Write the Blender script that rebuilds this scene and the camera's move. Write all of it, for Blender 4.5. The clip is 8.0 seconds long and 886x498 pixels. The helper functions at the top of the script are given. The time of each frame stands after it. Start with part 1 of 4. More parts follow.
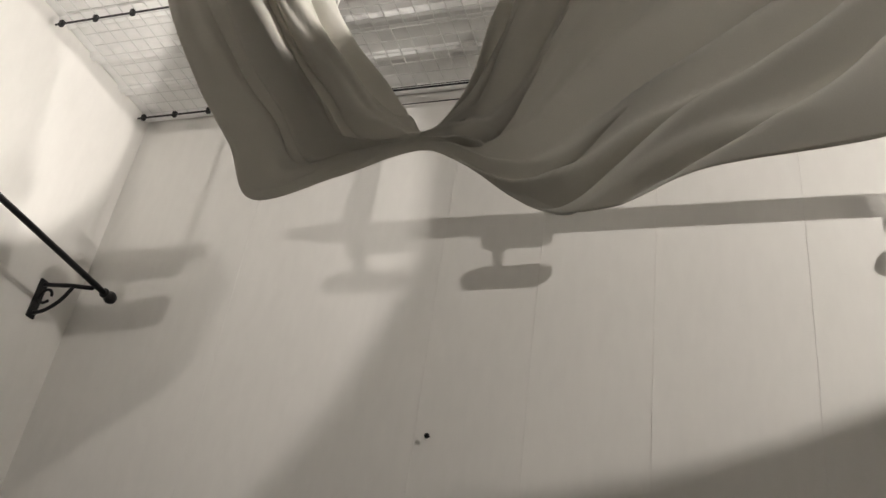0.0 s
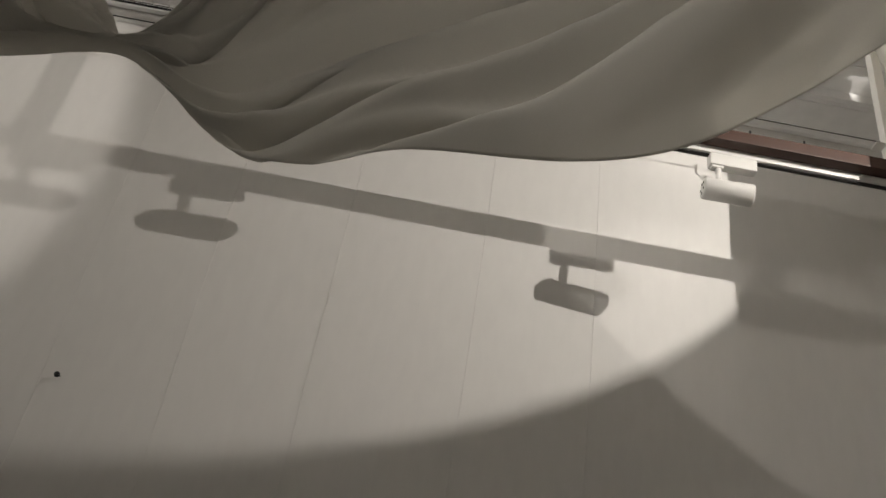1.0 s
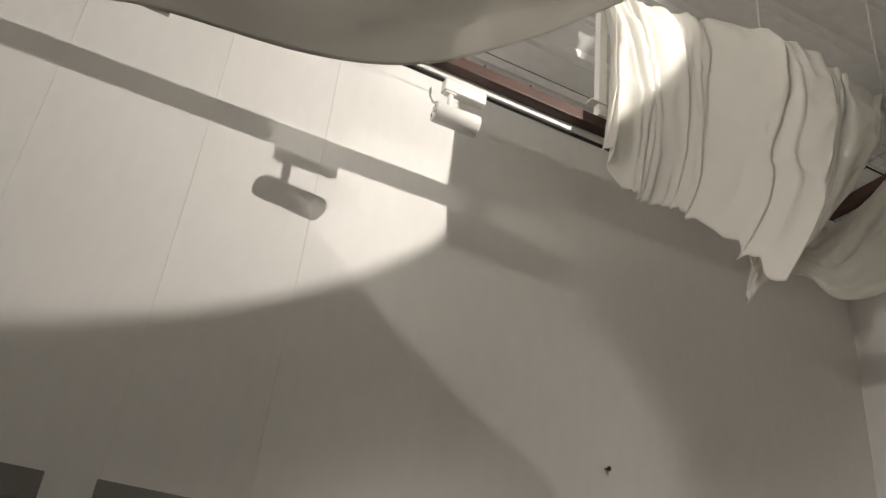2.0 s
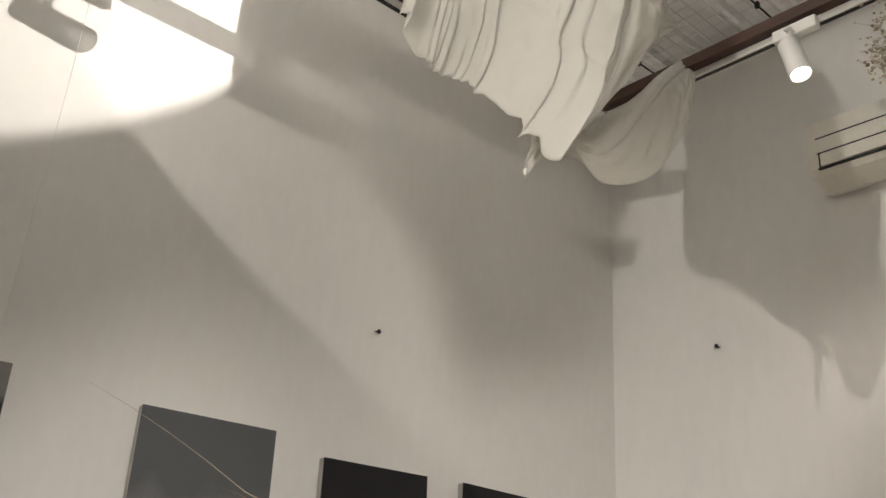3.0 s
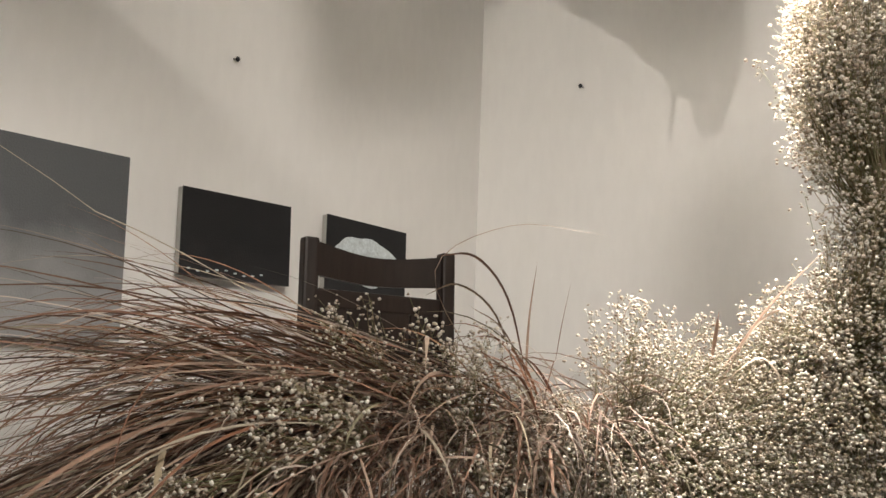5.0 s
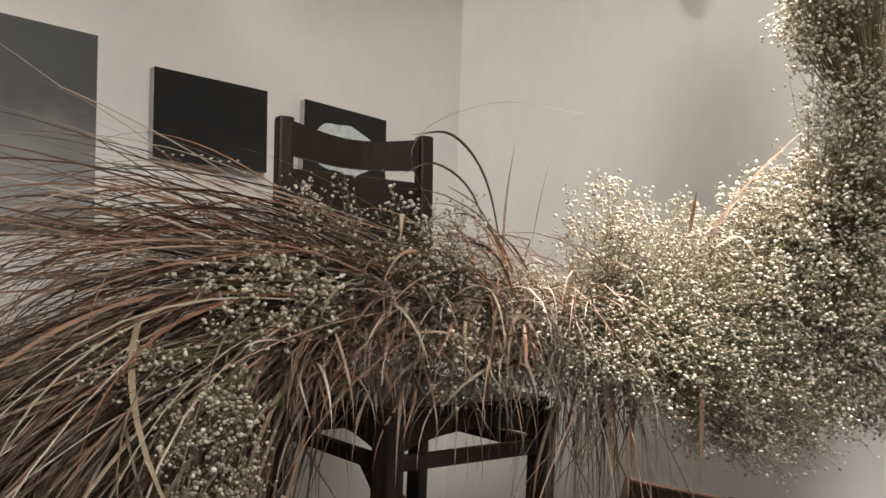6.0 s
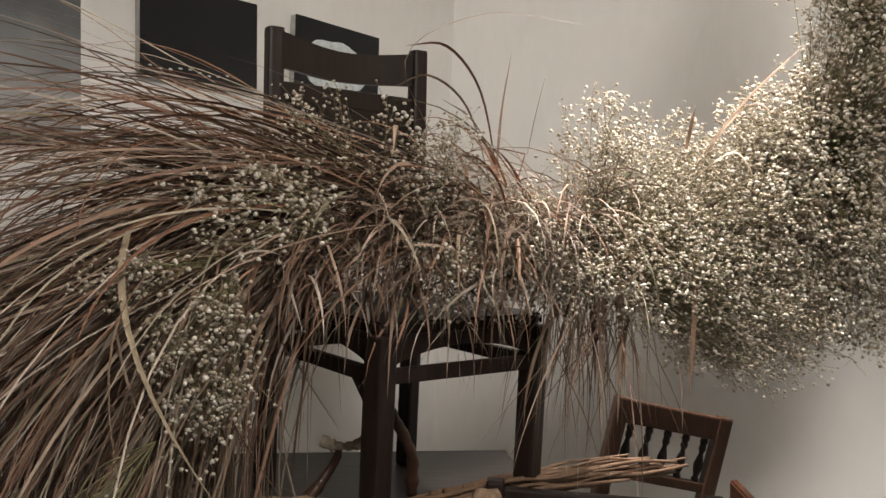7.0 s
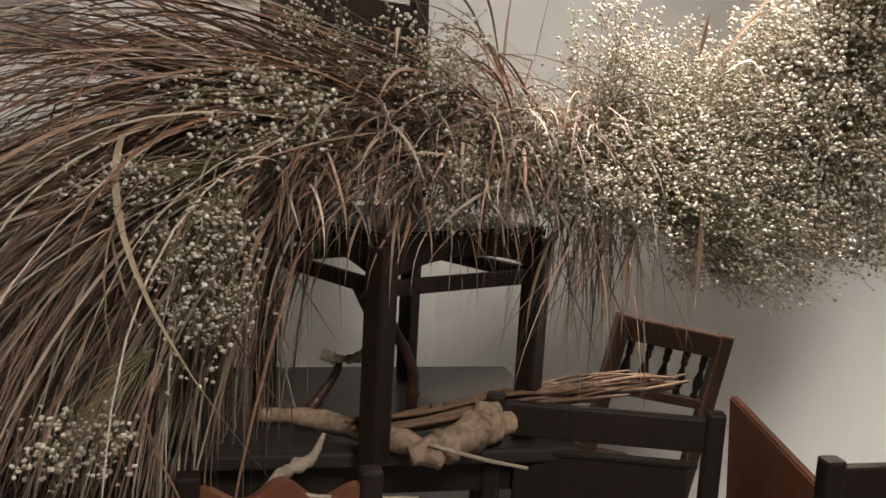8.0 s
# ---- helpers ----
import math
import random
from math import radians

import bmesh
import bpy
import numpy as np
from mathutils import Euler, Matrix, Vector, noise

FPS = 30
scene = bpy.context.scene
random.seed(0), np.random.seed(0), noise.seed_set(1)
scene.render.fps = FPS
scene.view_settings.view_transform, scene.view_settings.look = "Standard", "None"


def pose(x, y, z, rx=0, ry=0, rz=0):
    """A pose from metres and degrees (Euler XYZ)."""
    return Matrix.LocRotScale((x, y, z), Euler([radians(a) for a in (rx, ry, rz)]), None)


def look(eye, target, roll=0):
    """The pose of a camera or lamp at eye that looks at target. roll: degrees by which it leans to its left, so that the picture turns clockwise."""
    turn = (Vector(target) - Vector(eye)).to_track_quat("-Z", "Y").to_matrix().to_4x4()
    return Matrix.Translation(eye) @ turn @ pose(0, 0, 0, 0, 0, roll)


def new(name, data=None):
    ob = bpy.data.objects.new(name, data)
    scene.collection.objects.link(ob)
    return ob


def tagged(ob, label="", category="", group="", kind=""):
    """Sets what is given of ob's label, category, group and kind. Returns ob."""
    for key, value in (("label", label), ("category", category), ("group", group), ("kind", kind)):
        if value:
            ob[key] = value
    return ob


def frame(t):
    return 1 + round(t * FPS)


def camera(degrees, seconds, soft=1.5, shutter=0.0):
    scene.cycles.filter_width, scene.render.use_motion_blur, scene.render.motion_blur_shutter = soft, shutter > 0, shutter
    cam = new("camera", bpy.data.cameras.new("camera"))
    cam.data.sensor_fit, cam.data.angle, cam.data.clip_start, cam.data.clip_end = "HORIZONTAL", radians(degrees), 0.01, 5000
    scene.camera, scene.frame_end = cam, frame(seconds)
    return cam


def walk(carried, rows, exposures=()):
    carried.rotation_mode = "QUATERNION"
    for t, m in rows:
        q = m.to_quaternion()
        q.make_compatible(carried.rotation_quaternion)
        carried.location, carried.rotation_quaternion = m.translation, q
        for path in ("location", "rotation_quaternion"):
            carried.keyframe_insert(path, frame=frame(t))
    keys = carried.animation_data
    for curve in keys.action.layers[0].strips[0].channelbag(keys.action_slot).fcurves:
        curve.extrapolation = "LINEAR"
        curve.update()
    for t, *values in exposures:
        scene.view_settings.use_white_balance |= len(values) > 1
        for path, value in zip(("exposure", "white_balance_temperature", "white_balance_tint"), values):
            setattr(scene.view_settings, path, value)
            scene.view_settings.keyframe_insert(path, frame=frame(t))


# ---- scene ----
cam = camera(54.2, 8.0)
# seconds, place, yaw, pitch, roll
PATH = [
    (0.0, -0.194, -0.184, 1.745, 22.03, 31.07, 9.22),
    (0.5, -0.187, -0.153, 1.743, 10.23, 32.97, 9.48),
    (1.0, -0.168, -0.100, 1.746, -1.20, 33.25, 9.83),
    (1.5, -0.156, -0.075, 1.741, -12.41, 32.48, 8.88),
    (2.0, -0.160, -0.071, 1.746, -23.63, 29.83, 6.73),
    (2.2, -0.159, -0.067, 1.748, -27.78, 28.49, 6.06),
    (3.3, -0.129, -0.038, 1.717, -43.43, 20.43, 3.20),
    (3.5, -0.118, -0.038, 1.711, -45.00, 18.82, 3.04),
    (4.0, -0.091, -0.044, 1.691, -47.32, 14.81, 2.71),
    (4.5, -0.085, -0.040, 1.675, -48.62, 10.95, 2.40),
    (6.0, -0.038, -0.043, 1.606, -50.68, 0.71, 2.25),
    (6.5, -0.031, -0.035, 1.584, -51.11, -1.64, 2.46),
    (7.0, -0.023, -0.030, 1.568, -51.39, -3.81, 2.74),
    (7.5, -0.013, -0.017, 1.542, -51.58, -6.47, 2.96),
    (8.0, 0.001, 0.003, 1.529, -51.85, -8.63, 3.26),
]
EXPOSURE = ((0.0, 0.1), (1.0, -0.33), (2.0, 0.1), (3.3, 0.92), (4.5, 1.08), (6.0, 0.93), (8.0, 0.87))
walk(cam, [(t, pose(x, y, z, 90 + pitch, 0, yaw) @ pose(0, 0, 0, 0, 0, roll)) for t, x, y, z, yaw, pitch, roll in PATH],
     exposures=EXPOSURE)

# ---- light: a dim world, the track spotlights of the room, and added fill lamps ----
world = bpy.data.worlds.new("night")
world.use_nodes = True
world.node_tree.nodes["Background"].inputs[0].default_value = (0.9, 0.95, 1.0, 1)
world.node_tree.nodes["Background"].inputs[1].default_value = 0.02
scene.world = world


def spot(name, eye, target, watts, angle, blend=0.1, size=0.03, colour=(1.0, 0.93, 0.85)):
    data = bpy.data.lights.new(name, "SPOT")
    data.energy, data.spot_size, data.spot_blend, data.shadow_soft_size, data.color = watts, radians(angle), blend, size, colour
    ob = new(name, data)
    ob.matrix_world = look(eye, target)
    return ob


# the lens of each burning spotlight and each added fill lamp, and where it points
BEAM_Z = 3.61
WEST_LAMP = ((-1.58, 1.5, 3.637), (-0.95, -0.05, 0.28), 40, 36, 0.2, 0.012)
# added fill that brightens the sheet, the ceiling and a band of wall
SIDE_FILL = ((-0.18, 0.53, 3.995), (-0.87, 0.43, -0.1), 36, 65, 0.2, 0.012)
EAST_LAMP = ((-1.455, 1.5, 3.637), (0.996, 0.017, 0.087), 28.7, 70, 0.06, 0.012)
TRACK_LAMP = ((-0.65, 1.907, BEAM_Z - 0.022), (0.99, -0.03, 0.0), 35, 0, 0, 0)
BEAM_LAMP = ((0.715, 1.907, BEAM_Z - 0.022), (0.99, -0.1, -0.06), 38, 0, 0, 0)
WALL_LAMP = ((1.745, 0.53, 3.995), (-0.71, 0.687, 0.155), 35.2, 150, 0.12, 0.009)
SPARE_LAMP = ((-0.25, 1.907, BEAM_Z - 0.022), (0.99, 0.03, 0.0), 38, 0, 0, 0)
FLOWER_LAMP = ((2.215, 1.01, 3.588), (-0.08, -0.25, -1.0), 26, 440, 0.7, 0.022)
# added broad soft fill for table and plants, not a known lamp of the room
FILL_LAMP = ((-0.3, -1.4, 3.995), (1.7, 2.4, -2.7), 42, 250, 1.0, 0.5)
for lens, way, half, watts, blend, size in (WEST_LAMP, SIDE_FILL, EAST_LAMP, WALL_LAMP, FLOWER_LAMP, FILL_LAMP):
    mouth = Vector(lens) + Vector((-0.045, 0, -0.135)) + 0.104 * Vector(way).normalized()
    spot("spot_or_fill", mouth, mouth + Vector(way), watts, 2 * half, blend, size)

# ---- materials ----


def material(name, base, rough=0.6, metal=0.0, vary=0.12, scale=3.0, grain=60.0, bump=0.15, stretch=(1, 1, 1), island=None, obj_random=0.0,
             through_light=0.0, coat=0.0, gloss=0.35):
    m = bpy.data.materials.new(name)
    m.use_nodes = True
    nt, n = m.node_tree, m.node_tree.nodes
    bsdf = n["Principled BSDF"]
    bsdf.inputs["Roughness"].default_value, bsdf.inputs["Metallic"].default_value = rough, metal
    bsdf.inputs["Coat Weight"].default_value = coat
    bsdf.inputs["Specular IOR Level"].default_value = gloss
    tc, mp = n.new("ShaderNodeTexCoord"), n.new("ShaderNodeMapping")
    mp.inputs["Scale"].default_value = stretch
    nt.links.new(tc.outputs["Object"], mp.inputs["Vector"])
    big, fine = n.new("ShaderNodeTexNoise"), n.new("ShaderNodeTexNoise")
    big.inputs["Scale"].default_value, big.inputs["Detail"].default_value = scale, 5
    fine.inputs["Scale"].default_value, fine.inputs["Detail"].default_value = grain, 3
    for q in (big, fine):
        nt.links.new(mp.outputs[0], q.inputs["Vector"])
    add = n.new("ShaderNodeMath")
    add.operation = "ADD"
    nt.links.new(big.outputs["Fac"], add.inputs[0])
    nt.links.new(fine.outputs["Fac"], add.inputs[1])
    ramp = n.new("ShaderNodeMapRange")
    ramp.inputs["From Min"].default_value, ramp.inputs["From Max"].default_value = 0.6, 1.4
    ramp.inputs["To Min"].default_value, ramp.inputs["To Max"].default_value = 1 - vary, 1 + vary
    nt.links.new(add.outputs[0], ramp.inputs["Value"])
    hsv = n.new("ShaderNodeHueSaturation")
    nt.links.new(ramp.outputs[0], hsv.inputs["Value"])
    hsv.inputs["Color"].default_value = (*base, 1)
    if island:
        geo, cr = n.new("ShaderNodeNewGeometry"), n.new("ShaderNodeValToRGB")
        while len(cr.color_ramp.elements) < len(island):
            cr.color_ramp.elements.new(0.5)
        for k, c in enumerate(island):
            cr.color_ramp.elements[k].position = k / (len(island) - 1)
            cr.color_ramp.elements[k].color = (*c, 1)
        source = geo.outputs["Random Per Island"]
        if obj_random:
            info = n.new("ShaderNodeObjectInfo")
            source = info.outputs["Random"]
        nt.links.new(source, cr.inputs["Fac"])
        nt.links.new(cr.outputs[0], hsv.inputs["Color"])
    nt.links.new(hsv.outputs[0], bsdf.inputs["Base Color"])
    bp = n.new("ShaderNodeBump")
    bp.inputs["Strength"].default_value, bp.inputs["Distance"].default_value = bump, 0.004
    nt.links.new(add.outputs[0], bp.inputs["Height"])
    nt.links.new(bp.outputs[0], bsdf.inputs["Normal"])
    if through_light:
        tr, mix = n.new("ShaderNodeBsdfTranslucent"), n.new("ShaderNodeMixShader")
        nt.links.new(hsv.outputs[0], tr.inputs[0])
        mix.inputs[0].default_value = through_light
        nt.links.new(bsdf.outputs[0], mix.inputs[1])
        nt.links.new(tr.outputs[0], mix.inputs[2])
        nt.links.new(mix.outputs[0], n["Material Output"].inputs[0])
    return m


def glow(name, colour, strength):
    m = bpy.data.materials.new(name)
    m.use_nodes = True
    b = m.node_tree.nodes["Principled BSDF"]
    b.inputs["Emission Color"].default_value, b.inputs["Emission Strength"].default_value = (*colour, 1), strength
    return m


WALL = material("wall_paint", (0.78, 0.765, 0.74), 0.75, vary=0.035, scale=0.9, grain=25, bump=0.05, stretch=(1, 1, 0.35))
CEIL = material("ceiling_paint", (0.86, 0.86, 0.85), 0.7, vary=0.07, scale=2, grain=20, bump=0.1)
FLOOR = material("floor_concrete", (0.22, 0.21, 0.2), 0.5, vary=0.2, scale=1.5, grain=30)
CLOTH = material("cotton_sheet", (0.8, 0.785, 0.74), 0.9, vary=0.04, scale=4, grain=500, bump=0.12, through_light=0.5, gloss=0.05)
RUST = material("red_brown_wood", (0.055, 0.024, 0.015), 0.5, vary=0.25, scale=6, grain=90, stretch=(0.1, 1, 1))
WHITE = material("white_enamel", (0.76, 0.75, 0.72), 0.35, vary=0.03, scale=5, grain=60, bump=0.02)
STEEL = material("galvanised_wire", (0.72, 0.72, 0.71), 0.5, 0.3, vary=0.1)
BLACK = material("black_iron", (0.02, 0.02, 0.022), 0.45, 0.3, vary=0.3, scale=12, grain=120)
PLASTIC = material("ivory_plastic", (0.72, 0.69, 0.62), 0.4, vary=0.05, scale=3, grain=50, bump=0.03)
DARK_SLOT = material("dark_slot", (0.03, 0.028, 0.025), 0.6, vary=0.1)
DARKWOOD = material("dark_stained_wood", (0.016, 0.0095, 0.007), 0.5, vary=0.4, scale=7, grain=70, bump=0.25, stretch=(1, 1, 0.15))
BROWNWOOD = material("brown_wood", (0.05, 0.025, 0.016), 0.42, vary=0.35, scale=6, grain=60, bump=0.25, stretch=(1, 1, 0.2), coat=0.12)
REDWOOD = material("red_varnished_wood", (0.15, 0.055, 0.03), 0.35, vary=0.3, scale=5, grain=50, bump=0.2, stretch=(1, 1, 0.2), coat=0.25)
TABLEWOOD = material("dark_table_top", (0.028, 0.022, 0.021), 0.45, vary=0.3, scale=4, grain=60, bump=0.2, stretch=(0.2, 1, 1), coat=0.1)
BARK = material("pale_driftwood", (0.27, 0.19, 0.13), 0.9, vary=0.6, scale=16, grain=60, bump=0.8)
ROOT = material("grey_root", (0.3, 0.25, 0.19), 0.9, vary=0.4, scale=14, grain=90, bump=0.8)
STICK = material("brown_sticks", (0.2, 0.1, 0.05), 0.8, vary=0.3, scale=14, grain=90, bump=0.5,
                 island=((0.09, 0.055, 0.038), (0.2, 0.12, 0.075), (0.13, 0.08, 0.05), (0.25, 0.16, 0.1)))
GRASS = material("dried_grass", (0.3, 0.2, 0.1), 0.62, vary=0.2, scale=9, grain=80, bump=0.2, through_light=0.12,
                 island=((0.05, 0.03, 0.0228), (0.28, 0.16, 0.108), (0.14, 0.09, 0.065), (0.44, 0.32, 0.245), (0.08, 0.06, 0.0456), (0.62, 0.52, 0.445), (0.22, 0.195, 0.125), (0.09, 0.06, 0.0456), (0.36, 0.215, 0.148)))
RED_LEAF = material("reddish_reed_leaf", (0.25, 0.12, 0.07), 0.6, vary=0.25, scale=9, grain=80, bump=0.3, through_light=0.12,
                    island=((0.2, 0.09, 0.05), (0.28, 0.14, 0.08), (0.14, 0.065, 0.04), (0.33, 0.19, 0.11)), obj_random=1)
LEAF = material("dry_reed_leaf", (0.3, 0.2, 0.1), 0.6, vary=0.22, scale=9, grain=80, bump=0.3, through_light=0.15,
                island=((0.19, 0.1, 0.0684), (0.32, 0.21, 0.148), (0.48, 0.38, 0.296), (0.22, 0.125, 0.0855), (0.36, 0.3, 0.205)), obj_random=1)
BLOOM = material("white_bloom", (0.65, 0.62, 0.54), 0.85, vary=0.08, scale=40, grain=300, bump=0.2,
                 island=((0.24, 0.18, 0.13), (0.52, 0.46, 0.37), (0.36, 0.29, 0.22), (0.76, 0.72, 0.64), (0.45, 0.38, 0.3), (0.83, 0.8, 0.74)), through_light=0.15)
STEM = material("green_stem", (0.17, 0.17, 0.08), 0.7, vary=0.2, scale=20, grain=100,
                island=((0.2, 0.18, 0.1), (0.22, 0.15, 0.09), (0.17, 0.19, 0.09), (0.3, 0.25, 0.16)))


# ---- mesh helpers ----
LEFT, AHEAD, UP = Vector((-0.62, 0.785, 0)), Vector((0.785, 0.62, 0)), Vector((0, 0, 1))


def mesh_of(name, verts, faces, mat, smooth=True):
    me = bpy.data.meshes.new(name)
    me.from_pydata([tuple(v) for v in verts], [], faces)
    me.materials.append(mat)
    if smooth:
        me.polygons.foreach_set("use_smooth", [True] * len(me.polygons))
    me.update()
    return me


def part(name, bm, mat, parent=None, label="", smooth=False):
    """Links a bmesh as one mesh object under its thing."""
    me = bpy.data.meshes.new(name)
    bmesh.ops.recalc_face_normals(bm, faces=bm.faces)
    bm.to_mesh(me)
    bm.free()
    me.materials.append(mat)
    if smooth:
        me.polygons.foreach_set("use_smooth", [True] * len(me.polygons))
    ob = new(name, me)
    ob.parent = parent
    if label:
        ob["label"] = label
    return ob


def thing(name, label, category, at=(0, 0, 0), rz=0.0, group="", kind="", tilt=(0, 0)):
    ob = new(name)
    ob.matrix_world = pose(*at, tilt[0], tilt[1], rz)
    ob.empty_display_size = 0.1
    return tagged(ob, label, category, group, kind)


def box(lo, hi, bevel=0.004, bm=None, m=None):
    """A bevelled block between two corners."""
    one = bmesh.new()
    bmesh.ops.create_cube(one, size=1)
    size, mid = Vector(hi) - Vector(lo), (Vector(hi) + Vector(lo)) / 2
    for v in one.verts:
        v.co = Vector((v.co.x * size.x, v.co.y * size.y, v.co.z * size.z)) + mid
    if bevel:
        bmesh.ops.bevel(one, geom=list(one.edges), offset=min(bevel, 0.4 * min(size)), segments=2, affect="EDGES", profile=0.6)
    if m:
        one.transform(m)
    return one if bm is None else merge(bm, one)


def merge(bm, other):
    me = bpy.data.meshes.new("scrap")
    other.to_mesh(me)
    other.free()
    bm.from_mesh(me)
    bpy.data.meshes.remove(me)
    return bm


def tube(points, radii, sides=8, verts=None, faces=None):
    """A tube of changing radius along points; appends to verts and faces."""
    verts = [] if verts is None else verts
    faces = [] if faces is None else faces
    first, up = len(verts), Vector((0.13, 0.31, 0.94))
    pts = [Vector(p) for p in points]
    for k, p in enumerate(pts):
        d = (pts[min(k + 1, len(pts) - 1)] - pts[max(k - 1, 0)]).normalized()
        a = d.cross(up)
        a = a.normalized() if a.length > 1e-4 else Vector((1, 0, 0))
        b = d.cross(a)
        r = radii[k] if hasattr(radii, "__len__") else radii
        for s in range(sides):
            w = 2 * math.pi * s / sides
            verts.append(p + float(r) * (math.cos(w) * a + math.sin(w) * b))
    for k in range(len(pts) - 1):
        for s in range(sides):
            i, j = first + k * sides + s, first + k * sides + (s + 1) % sides
            faces.append((i, j, j + sides, i + sides))
    if sides > 3:
        faces.append(tuple(first + s for s in reversed(range(sides))))
        faces.append(tuple(first + (len(pts) - 1) * sides + s for s in range(sides)))
    return verts, faces


def rod(name, points, radii, mat, parent=None, sides=8, label=""):
    v, f = tube(points, radii, sides)
    ob = new(name, mesh_of(name, v, f, mat))
    ob.parent = parent
    if label:
        ob["label"] = label
    return ob


def lathe(name, profile, mat, parent=None, sides=14, m=None, label=""):
    """A turned solid: profile rows of (radius, z)."""
    v, f = [], []
    for r, z in profile:
        for s in range(sides):
            w = 2 * math.pi * s / sides
            v.append(Vector((r * math.cos(w), r * math.sin(w), z)))
    for k in range(len(profile) - 1):
        for s in range(sides):
            i, j = k * sides + s, k * sides + (s + 1) % sides
            f.append((i, j, j + sides, i + sides))
    f.append(tuple(reversed(range(sides))))
    f.append(tuple((len(profile) - 1) * sides + s for s in range(sides)))
    if m:
        v = [m @ p for p in v]
    ob = new(name, mesh_of(name, v, f, mat))
    ob.parent = parent
    if label:
        ob["label"] = label
    return ob


def smooth_line(points, n):
    """n points on a smooth line through the given ones."""
    p = np.array(points, float)
    p = np.vstack([2 * p[0] - p[1], p, 2 * p[-1] - p[-2]])
    out = []
    for u in np.linspace(0, len(points) - 1 - 1e-6, n):
        k, t = int(u), u - int(u)
        a, b, c, d = p[k : k + 4]
        out.append(0.5 * (2 * b + (c - a) * t + (2 * a - 5 * b + 4 * c - d) * t * t + (3 * b - a - 3 * c + d) * t**3))
    return np.array(out)


# ---- the room ----
WEST, EAST, NORTH, SOUTH, TOP = -2.86, 3.02, 2.4, -3.0, 4.24


def structure(name, label, category, lo, hi, mat):
    ob = part(name, box(lo, hi, 0), mat)
    return tagged(ob, label, category, kind="structure")


structure("floor", "grey concrete gallery floor", "floor", (WEST - 0.2, SOUTH - 0.2, -0.15), (EAST + 0.2, NORTH + 0.2, 0), FLOOR)
structure("wall_north", "white painted wall with faint vertical seams", "wall", (WEST - 0.2, NORTH, 0), (EAST + 0.2, NORTH + 0.2, TOP + 0.2), WALL)
structure("wall_east", "white painted wall behind the air conditioner", "wall", (EAST, SOUTH, 0), (EAST + 0.2, NORTH, TOP + 0.2), WALL)
structure("wall_west", "white painted wall with a curtain rod", "wall", (WEST - 0.2, SOUTH, 0), (WEST, NORTH, TOP + 0.2), WALL)
structure("wall_south", "plain white painted wall", "wall", (WEST - 0.2, SOUTH - 0.2, 0), (EAST + 0.2, SOUTH, TOP + 0.2), WALL)


def ribbed_ceiling():
    """Painted roof sheet with raised ribs that run east to west."""
    v, f = [], []
    y, prof = SOUTH, []
    while y < NORTH:
        prof += [(y, 0.0), (y + 0.1, 0.0), (y + 0.115, 0.022), (y + 0.135, 0.022), (y + 0.15, 0.0), (y + 0.165, 0.012), (y + 0.18, 0.0)]
        y += 0.21
    prof = [q for q in prof if q[0] < NORTH] + [(NORTH, 0.0)]
    for x in (WEST, EAST):
        v += [(x, q, TOP - d) for q, d in prof]
    n = len(prof)
    f += [(k, k + 1, n + k + 1, n + k) for k in range(n - 1)]
    v += [(WEST, SOUTH, TOP + 0.1), (EAST, SOUTH, TOP + 0.1), (EAST, NORTH, TOP + 0.1), (WEST, NORTH, TOP + 0.1)]
    f.append((2 * n, 2 * n + 1, 2 * n + 2, 2 * n + 3))
    ob = new("ceiling", mesh_of("ceiling", v, f, CEIL, smooth=False))
    return tagged(ob, "pale ribbed metal ceiling, painted white", "ceiling", kind="structure")


ribbed_ceiling()


def wall_seams():
    """Hairline joints of the wall boards, filled and painted over, standing a little proud."""
    for k, x in enumerate((-2.1, -1.236, -0.86, -0.46, 0.02, 0.42)):
        v, f = tube([(x + 0.004 * math.sin(3 * z + k), NORTH - 0.0005, z) for z in np.linspace(0.1, 4.1, 24)], 0.0011, 5)
        ob = new("wall_joint", mesh_of("wall_joint", v, f, WALL))
        tagged(ob, "painted-over hairline joint in the white wall", "trim", kind="structure")


wall_seams()


# ---- beams, track lights ----
def beam(name, a, b, label):
    """A slim red-brown beam with a white light track along its side."""
    a, b = Vector(a), Vector(b)
    length = (b - a).length
    turn = math.degrees(math.atan2(b.y - a.y, b.x - a.x))
    ob = thing(name, label, "beam", a, turn)
    part("timber", box((0, -0.012, 0), (length, 0.03, 0.045), 0.003), RUST, ob)
    part("track", box((0.02, 0.032, -0.022), (length - 0.02, 0.062, 0.012), 0.003), WHITE, ob, "white light track")
    part("track_slot", box((0.03, 0.04, -0.026), (length - 0.03, 0.054, -0.021), 0.001), DARK_SLOT, ob)
    return ob


track_beam = beam("ceiling_beam", (-0.85, 1.86, BEAM_Z), (2.14, 1.86, BEAM_Z), "red-brown wooden beam with a white light track")
beam("ceiling_beam", (2.217, 1.82, BEAM_Z), (2.217, -2.9, BEAM_Z), "red-brown wooden beam with a track and gathered cloth")
# two beams out of view, added only to carry lamps
beam("ceiling_beam", (-2.8, 0.483, BEAM_Z + 0.42), (2.6, 0.483, BEAM_Z + 0.42), "unseen red-brown wooden beam added over the hanging cloth")
beam("ceiling_beam", (-2.8, -1.447, BEAM_Z + 0.42), (2.1, -1.447, BEAM_Z + 0.42), "unseen red-brown wooden beam added to carry the fill lamp")


